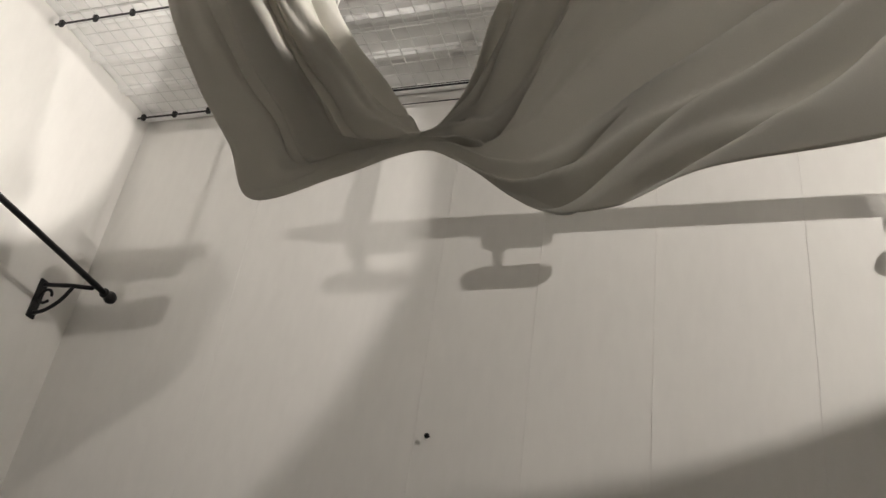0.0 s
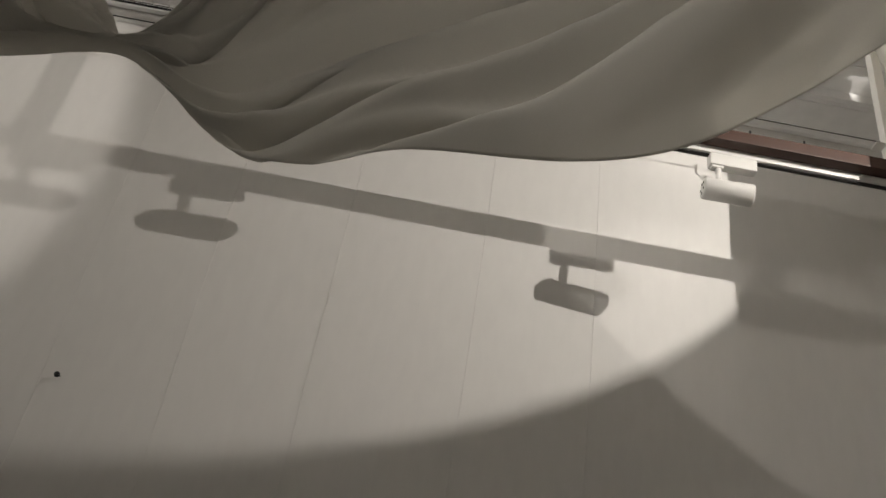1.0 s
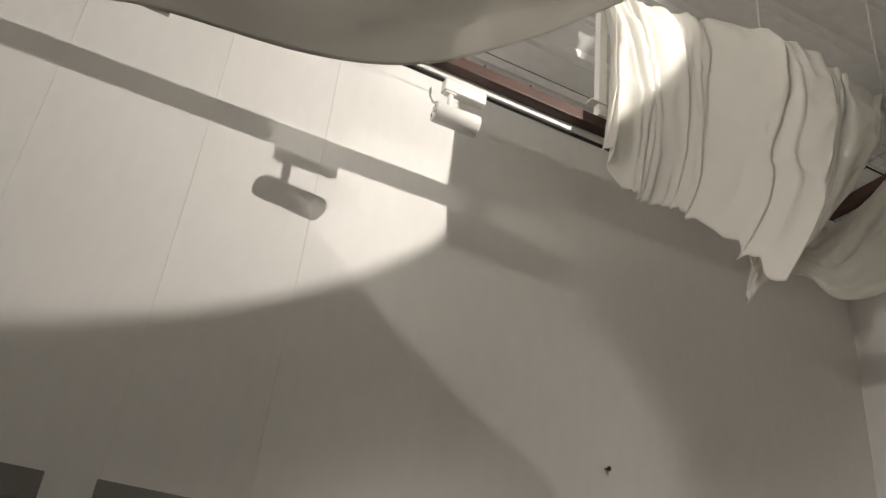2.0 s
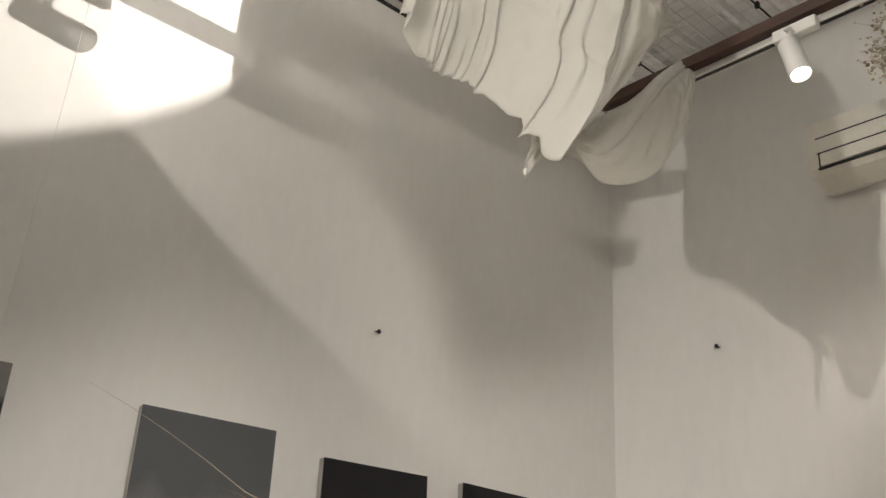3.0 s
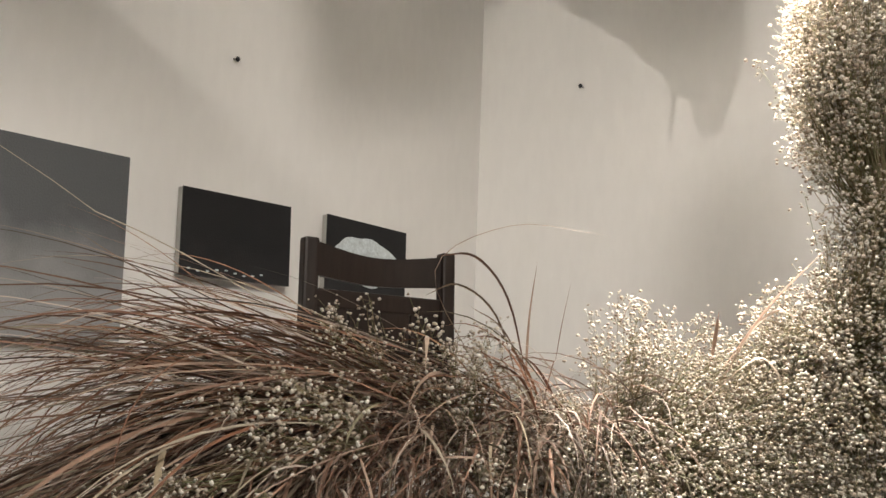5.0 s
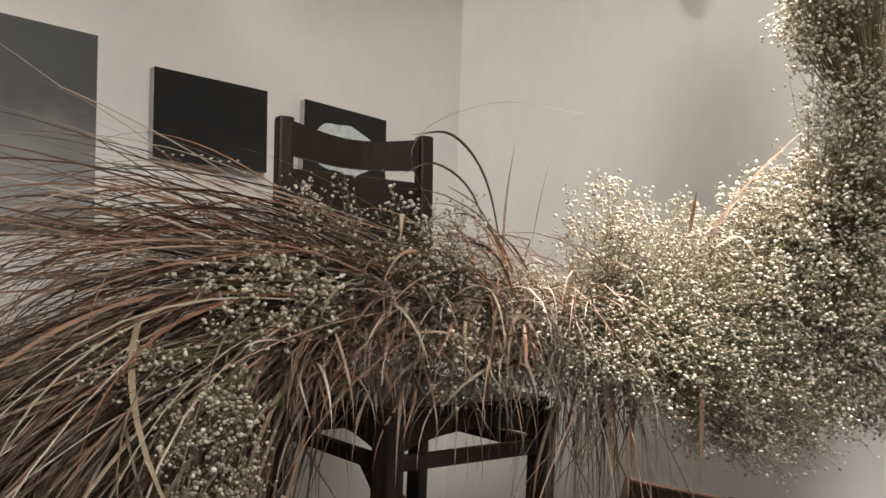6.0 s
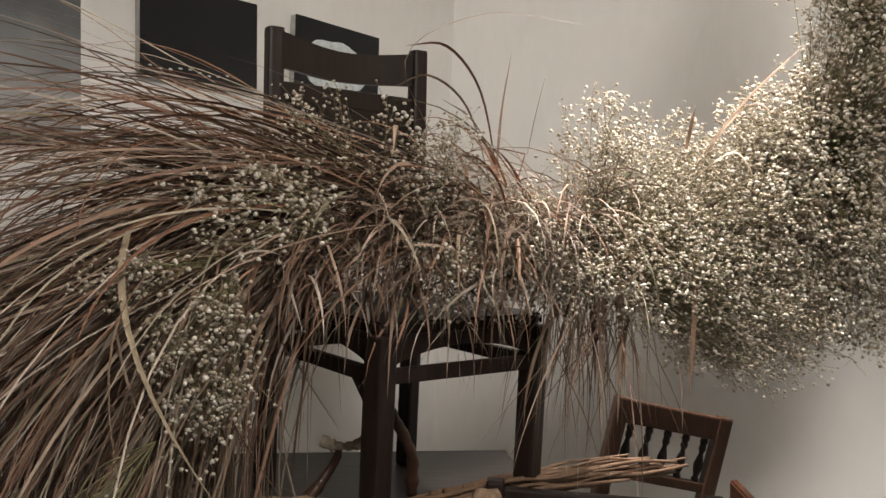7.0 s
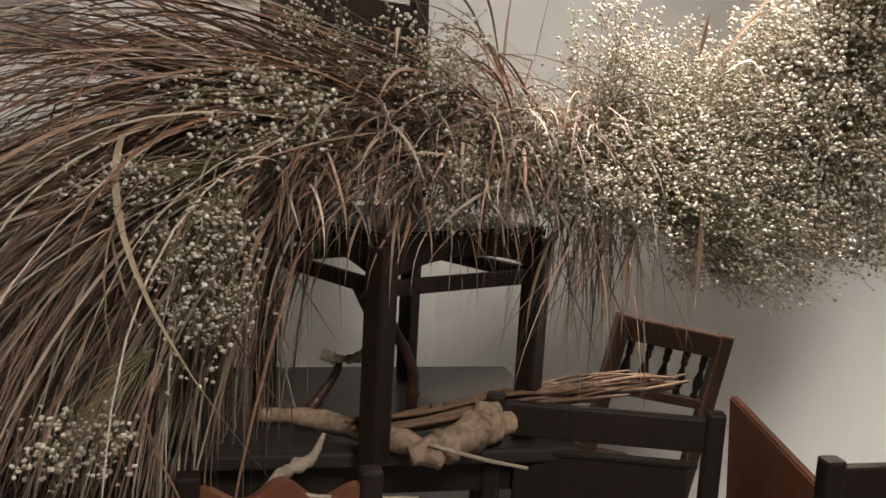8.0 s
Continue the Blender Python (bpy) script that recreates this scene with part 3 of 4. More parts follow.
def tall_chair():
    """A high-backed chair that stands on the table, one front corner towards the room."""
    ob = thing("high_back_chair", "dark-stained high-backed wooden chair standing on the table", "chair", (1.56, 1.36, TABLE_Z))
    o = Vector((1.56, 1.36, 0))
    front = [Vector((1.311, 1.189, 0)) - o, Vector((1.735, 1.08, 0)) - o]
    back = [Vector((1.393, 1.645, 0)) - o, Vector((1.816, 1.537, 0)) - o]
    up = lambda p, z: Vector((p.x, p.y, z))
    rake = Vector((0.012, 0.034, 0))
    seat = 0.49
    for p in front:
        bar("leg", up(p, 0), up(p, seat - 0.02), 0.052, 0.052, DARKWOOD, ob, 0.008)
    for p in back:
        bar("back_post", up(p, 0), up(p, seat), 0.044, 0.044, DARKWOOD, ob, 0.008)
        bar("back_post", up(p, seat - 0.02), up(p + rake, 1.165), 0.042, 0.042, DARKWOOD, ob, 0.008)
    bm = bmesh.new()
    quad = [front[0], front[1], back[1], back[0]]
    mid = sum(quad, Vector()) / 4
    grown = [mid + (q - mid) * 1.06 for q in quad]
    low, high = [bm.verts.new(up(q, seat - 0.02)) for q in grown], [bm.verts.new(up(q, seat + 0.008)) for q in grown]
    bm.faces.new(low)
    bm.faces.new(high)
    for k in range(4):
        bm.faces.new((low[k], low[(k + 1) % 4], high[(k + 1) % 4], high[k]))
    bmesh.ops.bevel(bm, geom=list(bm.edges), offset=0.006, segments=2, affect="EDGES")
    part("seat", bm, DARKWOOD, ob)
    for k in range(4):
        a, b = quad[k], quad[(k + 1) % 4]
        # the seat rail is arched on its underside
        bm, last = bmesh.new(), None
        n = (b - a).cross(UP).normalized() * 0.013
        for q in range(17):
            t = q / 16
            c, low = a.lerp(b, t), seat - 0.105 + 0.055 * math.sin(math.pi * t) ** 0.6
            ring = [bm.verts.new(up(c, low) - n), bm.verts.new(up(c, low) + n), bm.verts.new(up(c, seat - 0.019) + n), bm.verts.new(up(c, seat - 0.019) - n)]
            if last:
                for e in range(4):
                    bm.faces.new((last[e], last[(e + 1) % 4], ring[(e + 1) % 4], ring[e]))
            last = ring
        part("seat_rail", bm, DARKWOOD, ob)
        bar("stretcher", up(a, 0.38), up(b, 0.38), 0.022, 0.034, DARKWOOD, ob)
    side = (back[0] - front[0]).normalized()
    bar("corner_brace", up(front[0], 0.31) + 0.02 * side, up(front[0], 0.375) + 0.085 * side, 0.018, 0.026, DARKWOOD, ob)
    a, b = back[0] + rake * 0.95, back[1] + rake * 0.95
    n = (b - a).cross(Vector((0, 0, 1))).normalized()
    rail = smooth_line([up(a, 1.115), up((a + b) / 2 - 0.035 * n, 1.1), up(b, 1.11)], 12)
    bm = bmesh.new()
    for k in range(12):
        q = Vector(rail[k])
        drop = 0.012 * math.sin(math.pi * k / 11)
        ring = [q - 0.011 * n + Vector((0, 0, -0.045)), q + 0.011 * n + Vector((0, 0, -0.045)), q + 0.011 * n + Vector((0, 0, 0.045 - drop)), q - 0.011 * n + Vector((0, 0, 0.045 - drop))]
        ring = [bm.verts.new(r) for r in ring]
        if k:
            for j in range(4):
                bm.faces.new((last[j], last[(j + 1) % 4], ring[(j + 1) % 4], ring[j]))
        last = ring
    part("top_rail", bm, DARKWOOD, ob)
    bar("middle_rail", up(a, 1.01), up(b, 1.005), 0.02, 0.05, DARKWOOD, ob)
    for k in range(4):
        p, q = a.lerp(b, 0.06 + 0.225 * k), a.lerp(b, 0.06 + 0.225 * (k + 1) - 0.012)
        c = (p + q) / 2
        bm = box((-(q - p).length / 2, -0.007, seat + 0.1), ((q - p).length / 2, 0.007, 0.99), 0.003,
                 m=Matrix.Translation((c.x, c.y, 0)) @ pose(0, 0, 0, 0, 0, math.degrees(math.atan2((b - a).y, (b - a).x))))
        part("back_board", bm, DARKWOOD, ob)
    return ob


tall_chair()


def wooden_chair(label, a, b, top, style, mat, tilt=0.0, group="chairs round the table"):
    """A low-backed wooden chair; a and b are the feet of its back posts, and it faces to the left of a to b."""
    a, b = Vector((*a, 0)), Vector((*b, 0))
    w = (b - a).length
    ob = thing("wooden_chair", label, "chair", (a + b) / 2, math.degrees(math.atan2((b - a).y, (b - a).x)), group, tilt=(0, tilt))
    h = w / 2
    seat = 0.44
    for s in (-1, 1):
        post = part("back_post", box((s * h - 0.021, -0.02, 0), (s * h + 0.021, 0.02, top + 0.012), 0.007), mat, ob)
        part("leg", box((s * h - 0.02, 0.36, 0), (s * h + 0.02, 0.4, seat), 0.006), mat, ob)
        part("side_rail", box((s * h - 0.012, 0.02, seat - 0.07), (s * h + 0.012, 0.36, seat - 0.01), 0.003), mat, ob)
        part("stretcher", box((s * h - 0.01, 0.02, 0.16), (s * h + 0.01, 0.36, 0.19), 0.003), mat, ob)
    part("seat", box((-h - 0.02, 0.005, seat), (h + 0.02, 0.42, seat + 0.025), 0.008), mat, ob)
    if style == "panel":
        part("top_rail", box((-h + 0.018, -0.013, top - 0.085), (h - 0.018, 0.013, top - 0.004), 0.006), mat, ob)
        part("back_panel", box((-h + 0.05, -0.008, seat + 0.1), (h - 0.05, 0.008, top - 0.115), 0.004), mat, ob)
        part("panel_cap", box((-h + 0.03, -0.012, top - 0.125), (h - 0.03, 0.012, top - 0.112), 0.003), mat, ob)
        part("low_rail", box((-h + 0.018, -0.013, seat + 0.06), (h - 0.018, 0.013, seat + 0.11), 0.004), mat, ob)
    elif style == "spindles":
        part("top_rail", box((-h + 0.018, -0.016, top - 0.06), (h - 0.018, 0.016, top + 0.008), 0.006), mat, ob)
        part("low_rail", box((-h + 0.018, -0.013, top - 0.22), (h - 0.018, 0.013, top - 0.19), 0.004), mat, ob)
        part("low_rail", box((-h + 0.018, -0.013, top - 0.32), (h - 0.018, 0.013, top - 0.29), 0.004), mat, ob)
        for k in range(5):
            x = -h + 0.045 + (w - 0.09) * k / 4
            lathe("spindle", [(0.009, 0), (0.012, 0.012), (0.007, 0.02), (0.013, 0.04), (0.0145, 0.055), (0.008, 0.08), (0.006, 0.09), (0.011, 0.1), (0.009, 0.115), (0.012, 0.122), (0.01, 0.135)],
                  DARKWOOD, ob, 10, Matrix.Translation((x, 0, top - 0.195)))
    else:
        bm = bmesh.new()
        last = None
        for k in range(25):
            u = k / 24
            x = -h + 0.015 + (w - 0.03) * u
            z = top - 0.025 + 0.022 * math.cos(4 * math.pi * (u - 0.5)) * (0.4 + 0.6 * math.sin(math.pi * u))
            ring = [bm.verts.new(q) for q in ((x, -0.012, top - 0.12), (x, 0.012, top - 0.12), (x, 0.012, z), (x, -0.012, z))]
            if last:
                for j in range(4):
                    bm.faces.new((last[j], last[(j + 1) % 4], ring[(j + 1) % 4], ring[j]))
            last = ring
        part("top_rail", bm, REDWOOD, ob, "red-brown scalloped top rail")
        part("low_rail", box((-h + 0.018, -0.012, seat + 0.1), (h - 0.018, 0.012, seat + 0.14), 0.004), mat, ob)
    return ob


wooden_chair("dark wooden chair with a panelled back at the table", (1.875, 0.665), (1.61, 1.085), 0.895, "panel", DARKWOOD)
wooden_chair("brown chair with turned spindles leaning beside the table", (2.07, 1.20), (2.32, 0.99), 0.985, "spindles", BROWNWOOD, tilt=11)
wooden_chair("red-brown chair with a scalloped rail at the table", (1.12, 1.02), (0.87, 1.225), 0.875, "scallop", DARKWOOD)
wooden_chair("dark wooden chair with a plain back at the table", (2.08, 0.13), (1.765, 0.388), 0.9, "panel", DARKWOOD, tilt=0)


def tipped_board():
    """The red-brown seat board of a folded chair that stands on edge."""
    ob = thing("folded_chair", "red-brown varnished folding chair standing folded on edge", "chair", (2.15, 0.7, 0), group="chairs round the table")
    o = Vector((2.15, 0.7, 0))
    p1, p2 = Vector((2.182, 0.733, 0.862)), Vector((1.93, 0.43, 0.80))
    down = Vector((-0.03, -0.035, -0.36))
    n = (p2 - p1).cross(down).normalized() * 0.013
    bm = bmesh.new()
    quad = [p1 - o, p2 - o + Vector((0, 0, -0.02)), p2 - o + down, p1 - o + down]
    lo, hi = [bm.verts.new(q - n) for q in quad], [bm.verts.new(q + n) for q in quad]
    bm.faces.new(lo)
    bm.faces.new(hi)
    for k in range(4):
        bm.faces.new((lo[k], lo[(k + 1) % 4], hi[(k + 1) % 4], hi[k]))
    bmesh.ops.bevel(bm, geom=list(bm.edges), offset=0.005, segments=2, affect="EDGES")
    part("seat_board", bm, REDWOOD, ob)
    for q in (p1, p2):
        bar("leg", q - o + down * 0.95, Vector((q.x - o.x - 0.02, q.y - o.y - 0.02, 0.0)), 0.03, 0.03, REDWOOD, ob)
    return ob


tipped_board()


# ---- driftwood, roots and sticks on the table ----
def limb(name, label, points, radii, mat, seed, knots=0.25, category="driftwood", sides=12, n=26):
    rng = random.Random(seed)
    line = smooth_line(points, n)
    r = np.interp(np.linspace(0, 1, n), np.linspace(0, 1, len(radii)), radii)
    v, f = tube(line, [max(0.002, q * (1 + knots * noise.noise(Vector((k * 0.45, seed, 0))))) for k, q in enumerate(r)], sides)
    for k, q in enumerate(v):
        c = Vector(line[min(n - 1, k // sides)])
        d = q - c
        q += d * knots * noise.noise(q * 28 + Vector((seed, 0, 0)))
    ob = new(name, mesh_of(name, v, f, mat))
    return tagged(ob, label, category, group="driftwood on the table")


z = TABLE_Z
limb("driftwood", "thick pale driftwood log lying on the table", [(1.27, 1.52, z + 0.03), (1.335, 1.42, z + 0.032), (1.37, 1.27, z + 0.035), (1.385, 1.17, z + 0.035), (1.395, 1.1, z + 0.03)], [0.016, 0.023, 0.026, 0.028, 0.02], BARK, 4, 0.3)
limb("driftwood", "knotted pale driftwood stump on the table", [(1.345, 1.115, z + 0.03), (1.41, 1.085, z + 0.035), (1.49, 1.075, z + 0.05), (1.56, 1.08, z + 0.055), (1.63, 1.06, z + 0.05)], [0.022, 0.036, 0.034, 0.046, 0.03], BARK, 8, 0.4, sides=18, n=34)
limb("root", "dark forked root rising from the table", [(1.33, 1.45, z + 0.015), (1.39, 1.465, z + 0.04), (1.44, 1.455, z + 0.09), (1.458, 1.445, z + 0.145)], [0.015, 0.014, 0.012, 0.011], BROWNWOOD, 3, 0.4, "root")
limb("root", "pale bone-like root end", [(1.425, 1.478, z + 0.158), (1.45, 1.45, z + 0.148), (1.478, 1.42, z + 0.15), (1.505, 1.39, z + 0.168)], [0.017, 0.014, 0.011, 0.018], ROOT, 11, 0.5, "root", n=30)
limb("root", "pale grey twisted root on the table", [(1.05, 1.23, z + 0.015), (1.12, 1.25, z + 0.02), (1.19, 1.25, z + 0.03), (1.24, 1.27, z + 0.06)], [0.008, 0.014, 0.012, 0.006], ROOT, 6, 0.5, "root")
limb("branch", "curved brown branch leaning on the chair leg", [(1.6, 1.33, z + 0.02), (1.585, 1.32, z + 0.12), (1.545, 1.33, z + 0.2), (1.5, 1.34, z + 0.27)], [0.014, 0.015, 0.013, 0.01], BROWNWOOD, 17, 0.3, "branch")
limb("stick", "thin peeled pale stick on the table", [(1.36, 1.08, z + 0.06), (1.42, 0.98, z + 0.04), (1.47, 0.9, z + 0.03)], [0.005, 0.005, 0.004], ROOT, 21, 0.1, "stick", 6, 8)
limb("stick", "thin peeled pale stick near the table edge", [(1.02, 1.1, z + 0.05), (1.1, 1.03, z + 0.04), (1.2, 0.97, z + 0.03)], [0.005, 0.005, 0.004], ROOT, 22, 0.1, "stick", 6, 8)


def stick_bundle():
    """A bundle of split brown sticks across the table, tied in the middle."""
    ob = thing("stick_bundle", "bundle of split brown sticks across the table", "sticks", (1.7, 1.05, z))
    rng = random.Random(12)
    a, b = Vector((-0.38, 0.2, 0.06)), Vector((0.5, -0.17, 0.075))
    for k in range(34):
        u0, u1 = rng.uniform(-0.02, 0.3), rng.uniform(0.62, 1.02)
        off = Vector((rng.gauss(0, 0.008), rng.gauss(0, 0.014), rng.gauss(0, 0.012)))
        pts = [a.lerp(b, u0 + (u1 - u0) * t) + off * (1 + 0.5 * t) + Vector((0, rng.gauss(0, 0.005), rng.gauss(0, 0.005) + 0.012 * math.sin(3 * t))) for t in np.linspace(0, 1, 6)]
        rod("stick", smooth_line(pts, 12), np.linspace(0.0075, 0.0035, 12) * rng.uniform(0.7, 1.3), STICK, ob, 5)
    return ob


stick_bundle()


# ---- dried grass ----


def blade_points(p, way, length, bend, n, sway):
    """A blade's line: it sets out along way and bows towards the ground."""
    out, d, q, step = [p.copy()], way.normalized(), p.copy(), length / n
    side = d.cross(UP).normalized()
    for k in range(n):
        flat = Vector((d.x, d.y, 0))
        turn = math.radians(bend) / n * (0.4 + 1.2 * k / n)
        axis = d.cross(UP)
        if axis.length > 0.05:
            d = Matrix.Rotation(-turn, 3, axis.normalized()) @ d
        d = Matrix.Rotation(sway / n, 3, "Z") @ d
        q = q + d * step
        out.append(q.copy())
    return out


def ribbon(points, width, twist, verts, faces):
    """A thin folded blade along points."""
    first, n = len(verts), len(points)
    for k, p in enumerate(points):
        t = k / (n - 1)
        d = (points[min(k + 1, n - 1)] - points[max(k - 1, 0)]).normalized()
        a = d.cross(UP)
        a = a.normalized() if a.length > 0.02 else AHEAD.copy()
        a = Matrix.Rotation(twist * (0.3 + t), 3, d) @ a
        w = width * (0.55 + 0.45 * min(1, 3 * t)) * max(0.04, 1 - t**2.5) / 2
        b = d.cross(a) * w * 0.35
        verts += [p - a * w + b, p.copy(), p + a * w + b]
    for k in range(n - 1):
        i = first + 3 * k
        faces += [(i, i + 1, i + 4, i + 3), (i + 1, i + 2, i + 5, i + 4)]


def grass_bundle():
    ob = thing("dried_grass_bundle", "sheaf of dried reddish-brown grass arching over the chair", "dried grass", (1.5, 1.25, 1.3))
    o = Vector((1.5, 1.25, 1.3))
    rng = random.Random(5)
    pa, pb = Vector((1.66, 1.06, 1.5)) - o, Vector((1.27, 1.46, 1.5)) - o

    def start(low, high, dz=0.0):
        p = pa.lerp(pb, rng.uniform(low, high))
        return p + Vector((rng.gauss(0, 0.035), rng.gauss(0, 0.035), rng.gauss(0, 0.05) + dz))

    def way(turn, rise):
        d = Matrix.Rotation(math.radians(turn), 3, "Z") @ LEFT
        return d * math.cos(math.radians(rise)) + UP * math.sin(math.radians(rise))

    v, f = [], []

    def kinked(pts):
        if rng.random() < 0.16:
            k = rng.randint(3, len(pts) - 2)
            turn = Matrix.Rotation(rng.uniform(-1.1, 1.1), 3, Vector((rng.gauss(0, 1), rng.gauss(0, 1), rng.gauss(0, 1))).normalized())
            pts = pts[:k] + [pts[k] + turn @ (q - pts[k]) for q in pts[k:]]
        return pts

    for k in range(430):  # upper fan, sweeping level past the pictures
        p = start(0.2, 1.15, 0.03)
        ribbon(kinked(blade_points(p, way(rng.gauss(2, 18), rng.uniform(-8, 34)), rng.uniform(0.4, 1.2), rng.uniform(20, 75), 10, rng.gauss(0, 0.4))), rng.uniform(0.003, 0.008), rng.uniform(-1.5, 1.5), v, f)
    for k in range(2500):  # fall, bowing to the ground beyond the chair
        p = start(0.8, 1.5, -0.06)
        ribbon(kinked(blade_points(p, way(rng.gauss(14, 24), rng.uniform(-62, -2)), rng.uniform(0.35, 1.3), rng.uniform(25, 85), 10, rng.gauss(0, 0.5))), rng.uniform(0.003, 0.009), rng.uniform(-1.5, 1.5), v, f)
    for k in range(560):  # short fringe over the seat's edge
        p = start(0.1, 1.0, -0.06) - AHEAD * rng.uniform(0.0, 0.18)
        ribbon(kinked(blade_points(p, way(rng.uniform(-10, 130), rng.uniform(-35, 30)), rng.uniform(0.1, 0.27), rng.uniform(40, 110), 7, rng.gauss(0, 0.5))), rng.uniform(0.003, 0.009), rng.uniform(-1.5, 1.5), v, f)
    for k in range(800):  # heart of the sheaf
        p = start(-0.3, 1.1, -0.02)
        ribbon(kinked(blade_points(p, way(rng.uniform(-60, 130), rng.uniform(-10, 60)), rng.uniform(0.15, 0.45), rng.uniform(60, 140), 7, rng.gauss(0, 0.4))), rng.uniform(0.003, 0.006), rng.uniform(-1.5, 1.5), v, f)
    for k in range(170):  # straws that hang under the seat's corner
        p = Vector((rng.gauss(1.76, 0.05), rng.gauss(0.95, 0.06), rng.uniform(1.28, 1.42))) - o
        ribbon(blade_points(p, Vector((rng.gauss(0, 0.45), rng.gauss(0, 0.45), -1)), rng.uniform(0.12, 0.5), rng.uniform(5, 40), 8, rng.gauss(0, 0.4)), rng.uniform(0.002, 0.005), rng.uniform(-1.5, 1.5), v, f)
    fine = new("grass_mass", mesh_of("grass_mass", v, f, GRASS))
    fine.parent = ob
    tagged(fine, "fine dried grass blades", kind="stuff")

    def leaf(points, width, twist, mat=LEAF):
        lv, lf = [], []
        ribbon(points, width, twist, lv, lf)
        q = new("blade", mesh_of("blade", lv, lf, mat))
        q.parent = ob

    for k in range(80):
        p = start(0.2, 1.1, 0.02)
        leaf(kinked(blade_points(p, way(rng.gauss(2, 20), rng.uniform(-4, 34)), rng.uniform(0.4, 0.95), rng.uniform(30, 80), 14, rng.gauss(0, 0.4))), rng.uniform(0.006, 0.012), rng.uniform(-1, 1))
    for k in range(170):
        p = start(0.75, 1.45, -0.04)
        leaf(kinked(blade_points(p, way(rng.gauss(16, 24), rng.uniform(-55, 5)), rng.uniform(0.4, 1.2), rng.uniform(25, 85), 14, rng.gauss(0, 0.5))), rng.uniform(0.007, 0.019), rng.uniform(-1.2, 1.2))
    for k in range(40):
        p = start(0.0, 0.8, 0.0)
        leaf(kinked(blade_points(p, way(rng.uniform(20, 120), rng.uniform(-20, 40)), rng.uniform(0.2, 0.4), rng.uniform(60, 130), 14, rng.gauss(0, 0.5))), rng.uniform(0.008, 0.015), rng.uniform(-1.2, 1.2))
    for k in range(16):
        p = Vector((rng.gauss(1.76, 0.06), rng.gauss(0.9, 0.08), rng.uniform(1.3, 1.45))) - o
        leaf(blade_points(p, Vector((rng.gauss(0, 0.25), rng.gauss(0, 0.25), -1)), rng.uniform(0.2, 0.42), rng.uniform(5, 30), 12, rng.gauss(0, 0.5)), rng.uniform(0.008, 0.014), rng.uniform(-1, 1))
    for k in range(95):  # long reddish blades that rise over the sheaf and bow down
        p = start(0.45, 1.15, 0.04)
        leaf(kinked(blade_points(p, way(rng.gauss(0, 16), rng.uniform(12, 42)), rng.uniform(0.55, 1.1), rng.uniform(60, 115), 16, rng.gauss(0, 0.4))), rng.uniform(0.005, 0.012), rng.uniform(-1, 1), RED_LEAF)
    for k in range(22):  # arcs beside the chair's back
        p = Vector((1.6, 1.11, 1.5)) - o + LEFT * rng.gauss(0, 0.05) + AHEAD * rng.gauss(0, 0.05)
        leaf(blade_points(p, way(rng.gauss(0, 30), rng.uniform(48, 82)), rng.uniform(0.25, 0.5), rng.uniform(70, 150), 14, rng.gauss(0, 0.3)), rng.uniform(0.006, 0.014), rng.uniform(-0.8, 0.8), RED_LEAF)
    # single blades that stand clear of the sheaf
    for pts, width in (
        (((1.25, 1.5, 1.5), (1.08, 1.62, 1.72), (0.83, 1.78, 1.9)), 0.009),
        (((1.55, 1.2, 1.6), (1.47, 1.3, 1.86), (1.58, 1.16, 1.975), (1.71, 0.97, 1.955)), 0.006),
        (((1.61, 1.12, 1.6), (1.58, 1.16, 1.8), (1.535, 1.23, 1.9), (1.47, 1.3, 1.895)), 0.016),
        (((1.6, 1.13, 1.58), (1.56, 1.18, 1.76), (1.5, 1.25, 1.83), (1.45, 1.31, 1.8)), 0.012),
        (((1.62, 1.1, 1.55), (1.57, 1.16, 1.72), (1.52, 1.23, 1.78)), 0.009),
        (((1.6, 1.12, 1.6), (1.605, 1.12, 1.75), (1.62, 1.11, 1.89)), 0.007),
        (((1.645, 1.07, 1.66), (1.655, 1.06, 1.75), (1.664, 1.044, 1.84)), 0.0045),
        (((1.81, 0.77, 1.66), (1.815, 0.76, 1.72), (1.82, 0.75, 1.785)), 0.02),
        (((1.82, 0.74, 1.66), (1.855, 0.65, 1.8), (1.9, 0.54, 1.925)), 0.014),
        (((1.82, 0.74, 1.64), (1.84, 0.68, 1.75), (1.86, 0.63, 1.79), (1.88, 0.6, 1.77)), 0.016),
        (((1.8, 0.78, 1.58), (1.84, 0.68, 1.68), (1.86, 0.64, 1.66), (1.865, 0.62, 1.6)), 0.01),
        (((1.7, 0.98, 1.62), (1.72, 0.93, 1.78), (1.735, 0.91, 1.81), (1.75, 0.88, 1.795)), 0.006),
        (((1.5, 1.26, 1.4), (1.56, 1.15, 1.5), (1.62, 1.08, 1.6)), 0.012),
        (((1.3, 1.4, 1.38), (1.35, 1.33, 1.47), (1.42, 1.3, 1.55)), 0.012),
    ):
        leaf([Vector(q) - o for q in smooth_line(pts, 16)], width, 0.6)
    return ob


grass_bundle()


# ---- baby's breath ----
BALL = bmesh.new()
bmesh.ops.create_icosphere(BALL, subdivisions=1, radius=1)
BALL_V, BALL_F = np.array([v.co[:] for v in BALL.verts]), [tuple(q.index for q in face.verts) for face in BALL.faces]
BALL.free()


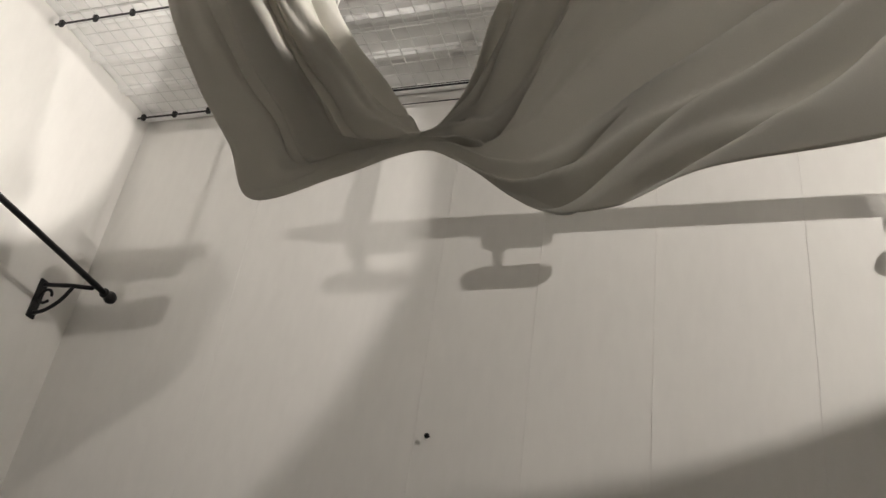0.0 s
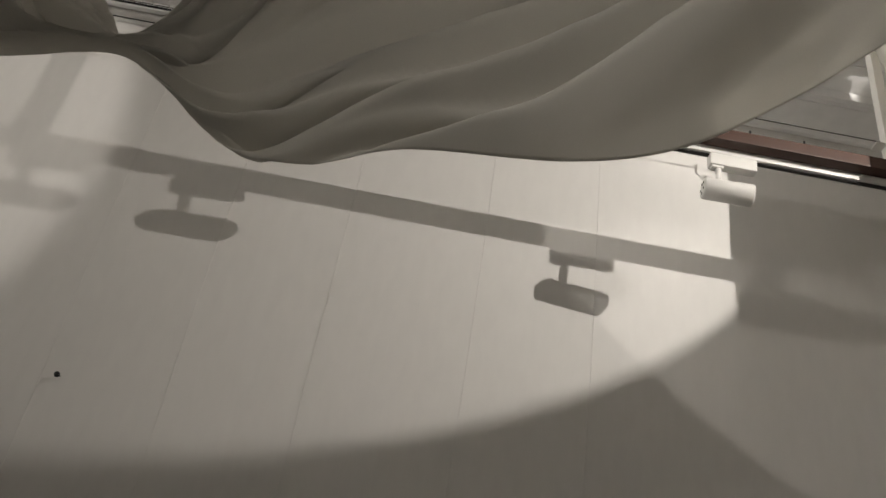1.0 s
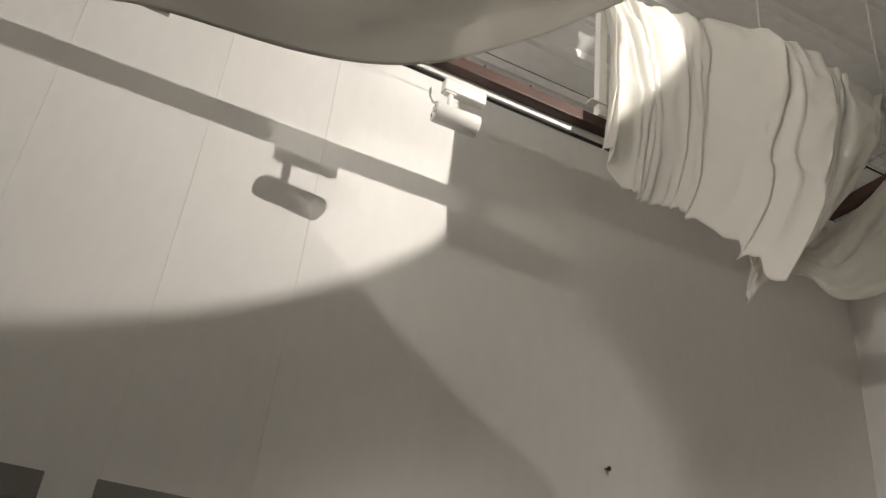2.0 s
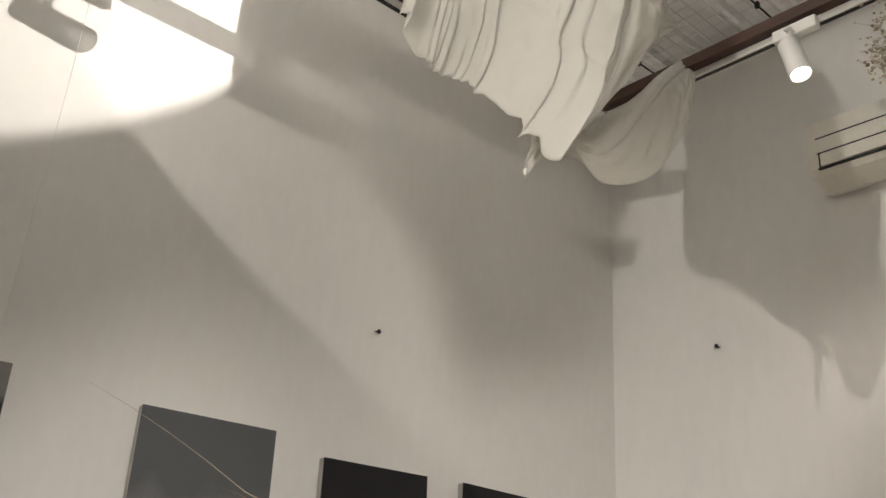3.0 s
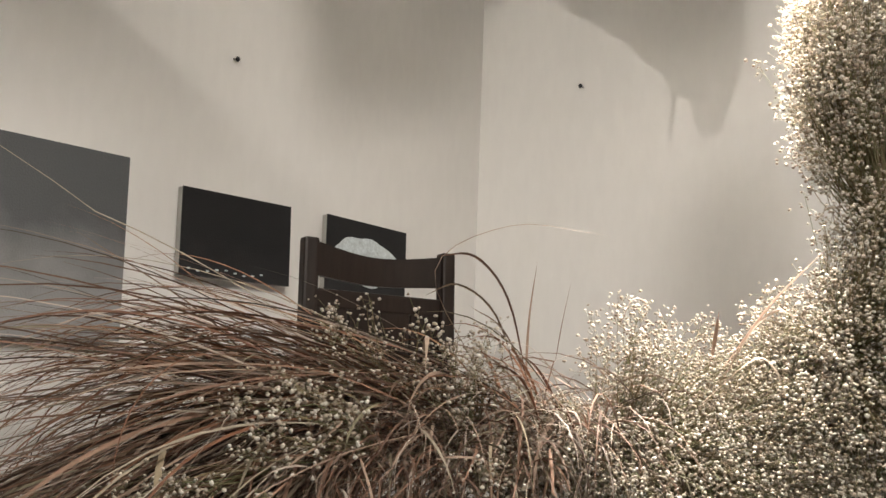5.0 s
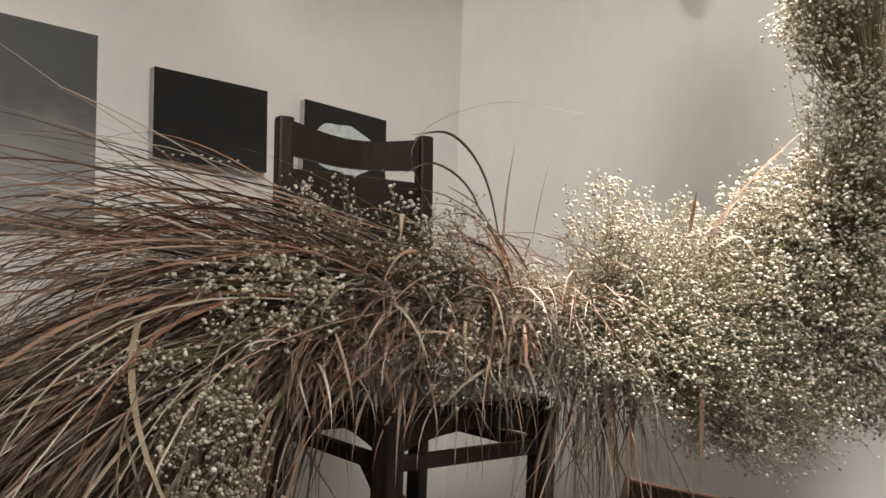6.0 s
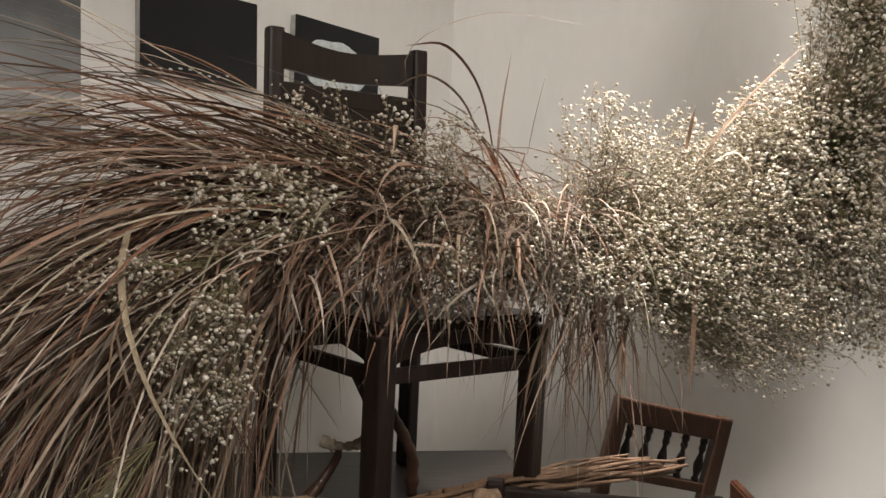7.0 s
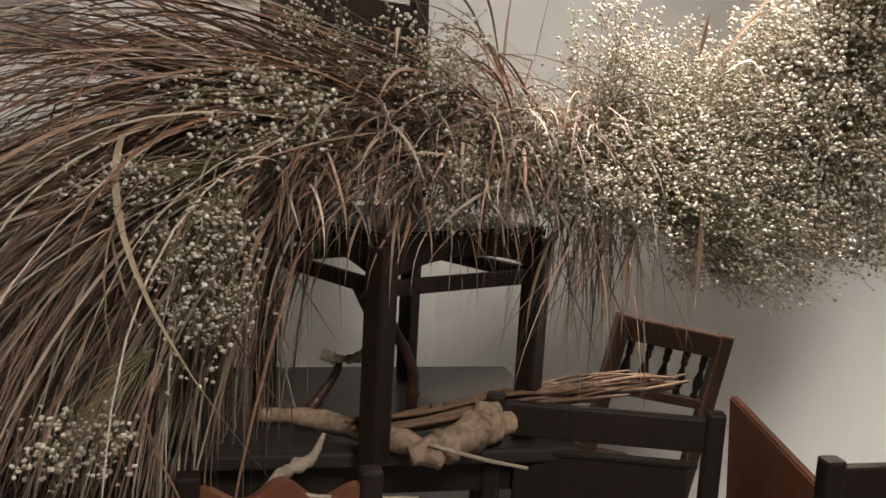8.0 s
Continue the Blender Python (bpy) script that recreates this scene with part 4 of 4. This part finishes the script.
def gypsophila(centre, radii, sprays, root, seed, label, size=1.0):
    """A cloud of small white blooms on branching stems that spring from root."""
    rng = np.random.RandomState(seed)
    c = np.array(centre)
    ob = thing("babys_breath", label, "flowers", tuple(root), group="sprays of baby's breath")
    root = np.array(root, float)
    bv, bf, sv, sf = [], [], [], []
    for k in range(sprays):
        d = rng.normal(size=3)
        d /= np.linalg.norm(d)
        r = rng.uniform(0.1, 1) ** 0.45 * (1 + 0.35 * max(0.0, float(noise.noise(Vector((d * 2.4).tolist()) + Vector((seed, 0, 0))))) + (0.25 if rng.rand() < 0.12 else 0))
        hub = c + r * (d[0] * radii[0] * np.array(LEFT) + d[1] * radii[0] * 0.9 * np.array(AHEAD) + d[2] * radii[1] * np.array(UP)) - root
        out = hub / (np.linalg.norm(hub) + 1e-6)
        if k % 2 == 0:
            bow = hub * 0.55 + rng.normal(0, 0.02, 3)
            tube(smooth_line([(0, 0, 0), bow, hub], 6), np.linspace(0.0016, 0.0007, 6), 3, sv, sf)
        for j in range(rng.randint(5, 11)):
            tip = hub + out * rng.uniform(0, 0.03) + rng.normal(0, 0.0165, 3)
            if j % 2 == 0:
                tube([hub.tolist(), ((hub + tip) / 2 + rng.normal(0, 0.002, 3)).tolist(), tip.tolist()], (0.0006, 0.0005, 0.0004), 3, sv, sf)
            s = size * rng.uniform(0.0025, 0.0058)
            base = len(bv)
            squash = np.array([1, 1, rng.uniform(0.7, 1.0)]) * s
            bv.extend(BALL_V * squash * (1 + 0.22 * rng.normal(size=(12, 1))) + tip)
            bf.extend([(x + base, y + base, w + base) for x, y, w in BALL_F])
    for name, v, f, mat in (("bloom_mass", bv, bf, BLOOM), ("stem_mass", sv, sf, STEM)):
        q = new(name, mesh_of(name, v, f, mat))
        q.parent = ob
        q["kind"] = "stuff"
    return ob


CORE = (1.78, 0.98, 1.44)
EAST_CORE = (2.2, 0.6, 1.7)
for n, (centre, radii, sprays, root, size) in enumerate((
    ((1.79, 0.96, 1.67), (0.12, 0.14), 85, CORE, 0.95), ((1.9, 0.86, 1.61), (0.2, 0.13), 325, CORE, 0.86), ((2.02, 0.72, 1.51), (0.22, 0.18), 600, CORE, 0.9),
    ((1.8, 0.87, 1.42), (0.25, 0.14), 600, CORE, 0.86), ((1.98, 0.66, 1.30), (0.19, 0.13), 475, CORE, 0.86), ((1.62, 1.05, 1.45), (0.17, 0.13), 375, CORE, 0.86),
    ((1.46, 1.12, 1.41), (0.163, 0.102), 93, CORE, 0.92), ((1.38, 1.16, 1.62), (0.125, 0.108), 68, (1.5, 1.2, 1.45), 0.92), ((1.26, 1.33, 1.66), (0.112, 0.12), 38, (1.4, 1.3, 1.5), 0.87),
    ((1.1, 1.33, 1.51), (0.15, 0.096), 68, (1.3, 1.28, 1.45), 1.01), ((0.93, 1.27, 1.24), (0.094, 0.156), 102, (1.05, 1.36, 1.38), 0.97), ((0.88, 1.45, 1.38), (0.094, 0.048), 34, (1.1, 1.4, 1.42), 0.92),
    ((0.7, 1.28, 0.98), (0.075, 0.048), 38, (0.85, 1.3, 1.1), 1.01),
    ((2.1, 0.66, 1.66), (0.13, 0.2), 525, EAST_CORE, 0.95), ((2.22, 0.5, 1.48), (0.19, 0.23), 775, EAST_CORE, 0.99), ((2.27, 0.47, 1.88), (0.2, 0.28), 875, EAST_CORE, 0.99),
)):
    gypsophila(centre, radii, sprays, root, 40 + n, "cloud of dried white baby's breath over the chair", size)
gypsophila((2.215, 0.585, 2.42), (0.15, 0.34), 950, (2.3, 0.5, 1.95), 71, "tall cloud of white baby's breath above the chairs", 1.05)
gypsophila((2.17, 0.62, 3.30), (0.16, 0.13), 150, (2.22, 0.55, 3.5), 72, "small cloud of white baby's breath hanging high", 1.2)
for root, tip in (((2.22, 0.55, 3.5), (2.22, 0.53, TOP)),):
    tagged(rod("hanging_wire", [root, tip], 0.002, BLACK, sides=5), "thin wire that holds the hanging flowers", "wire")
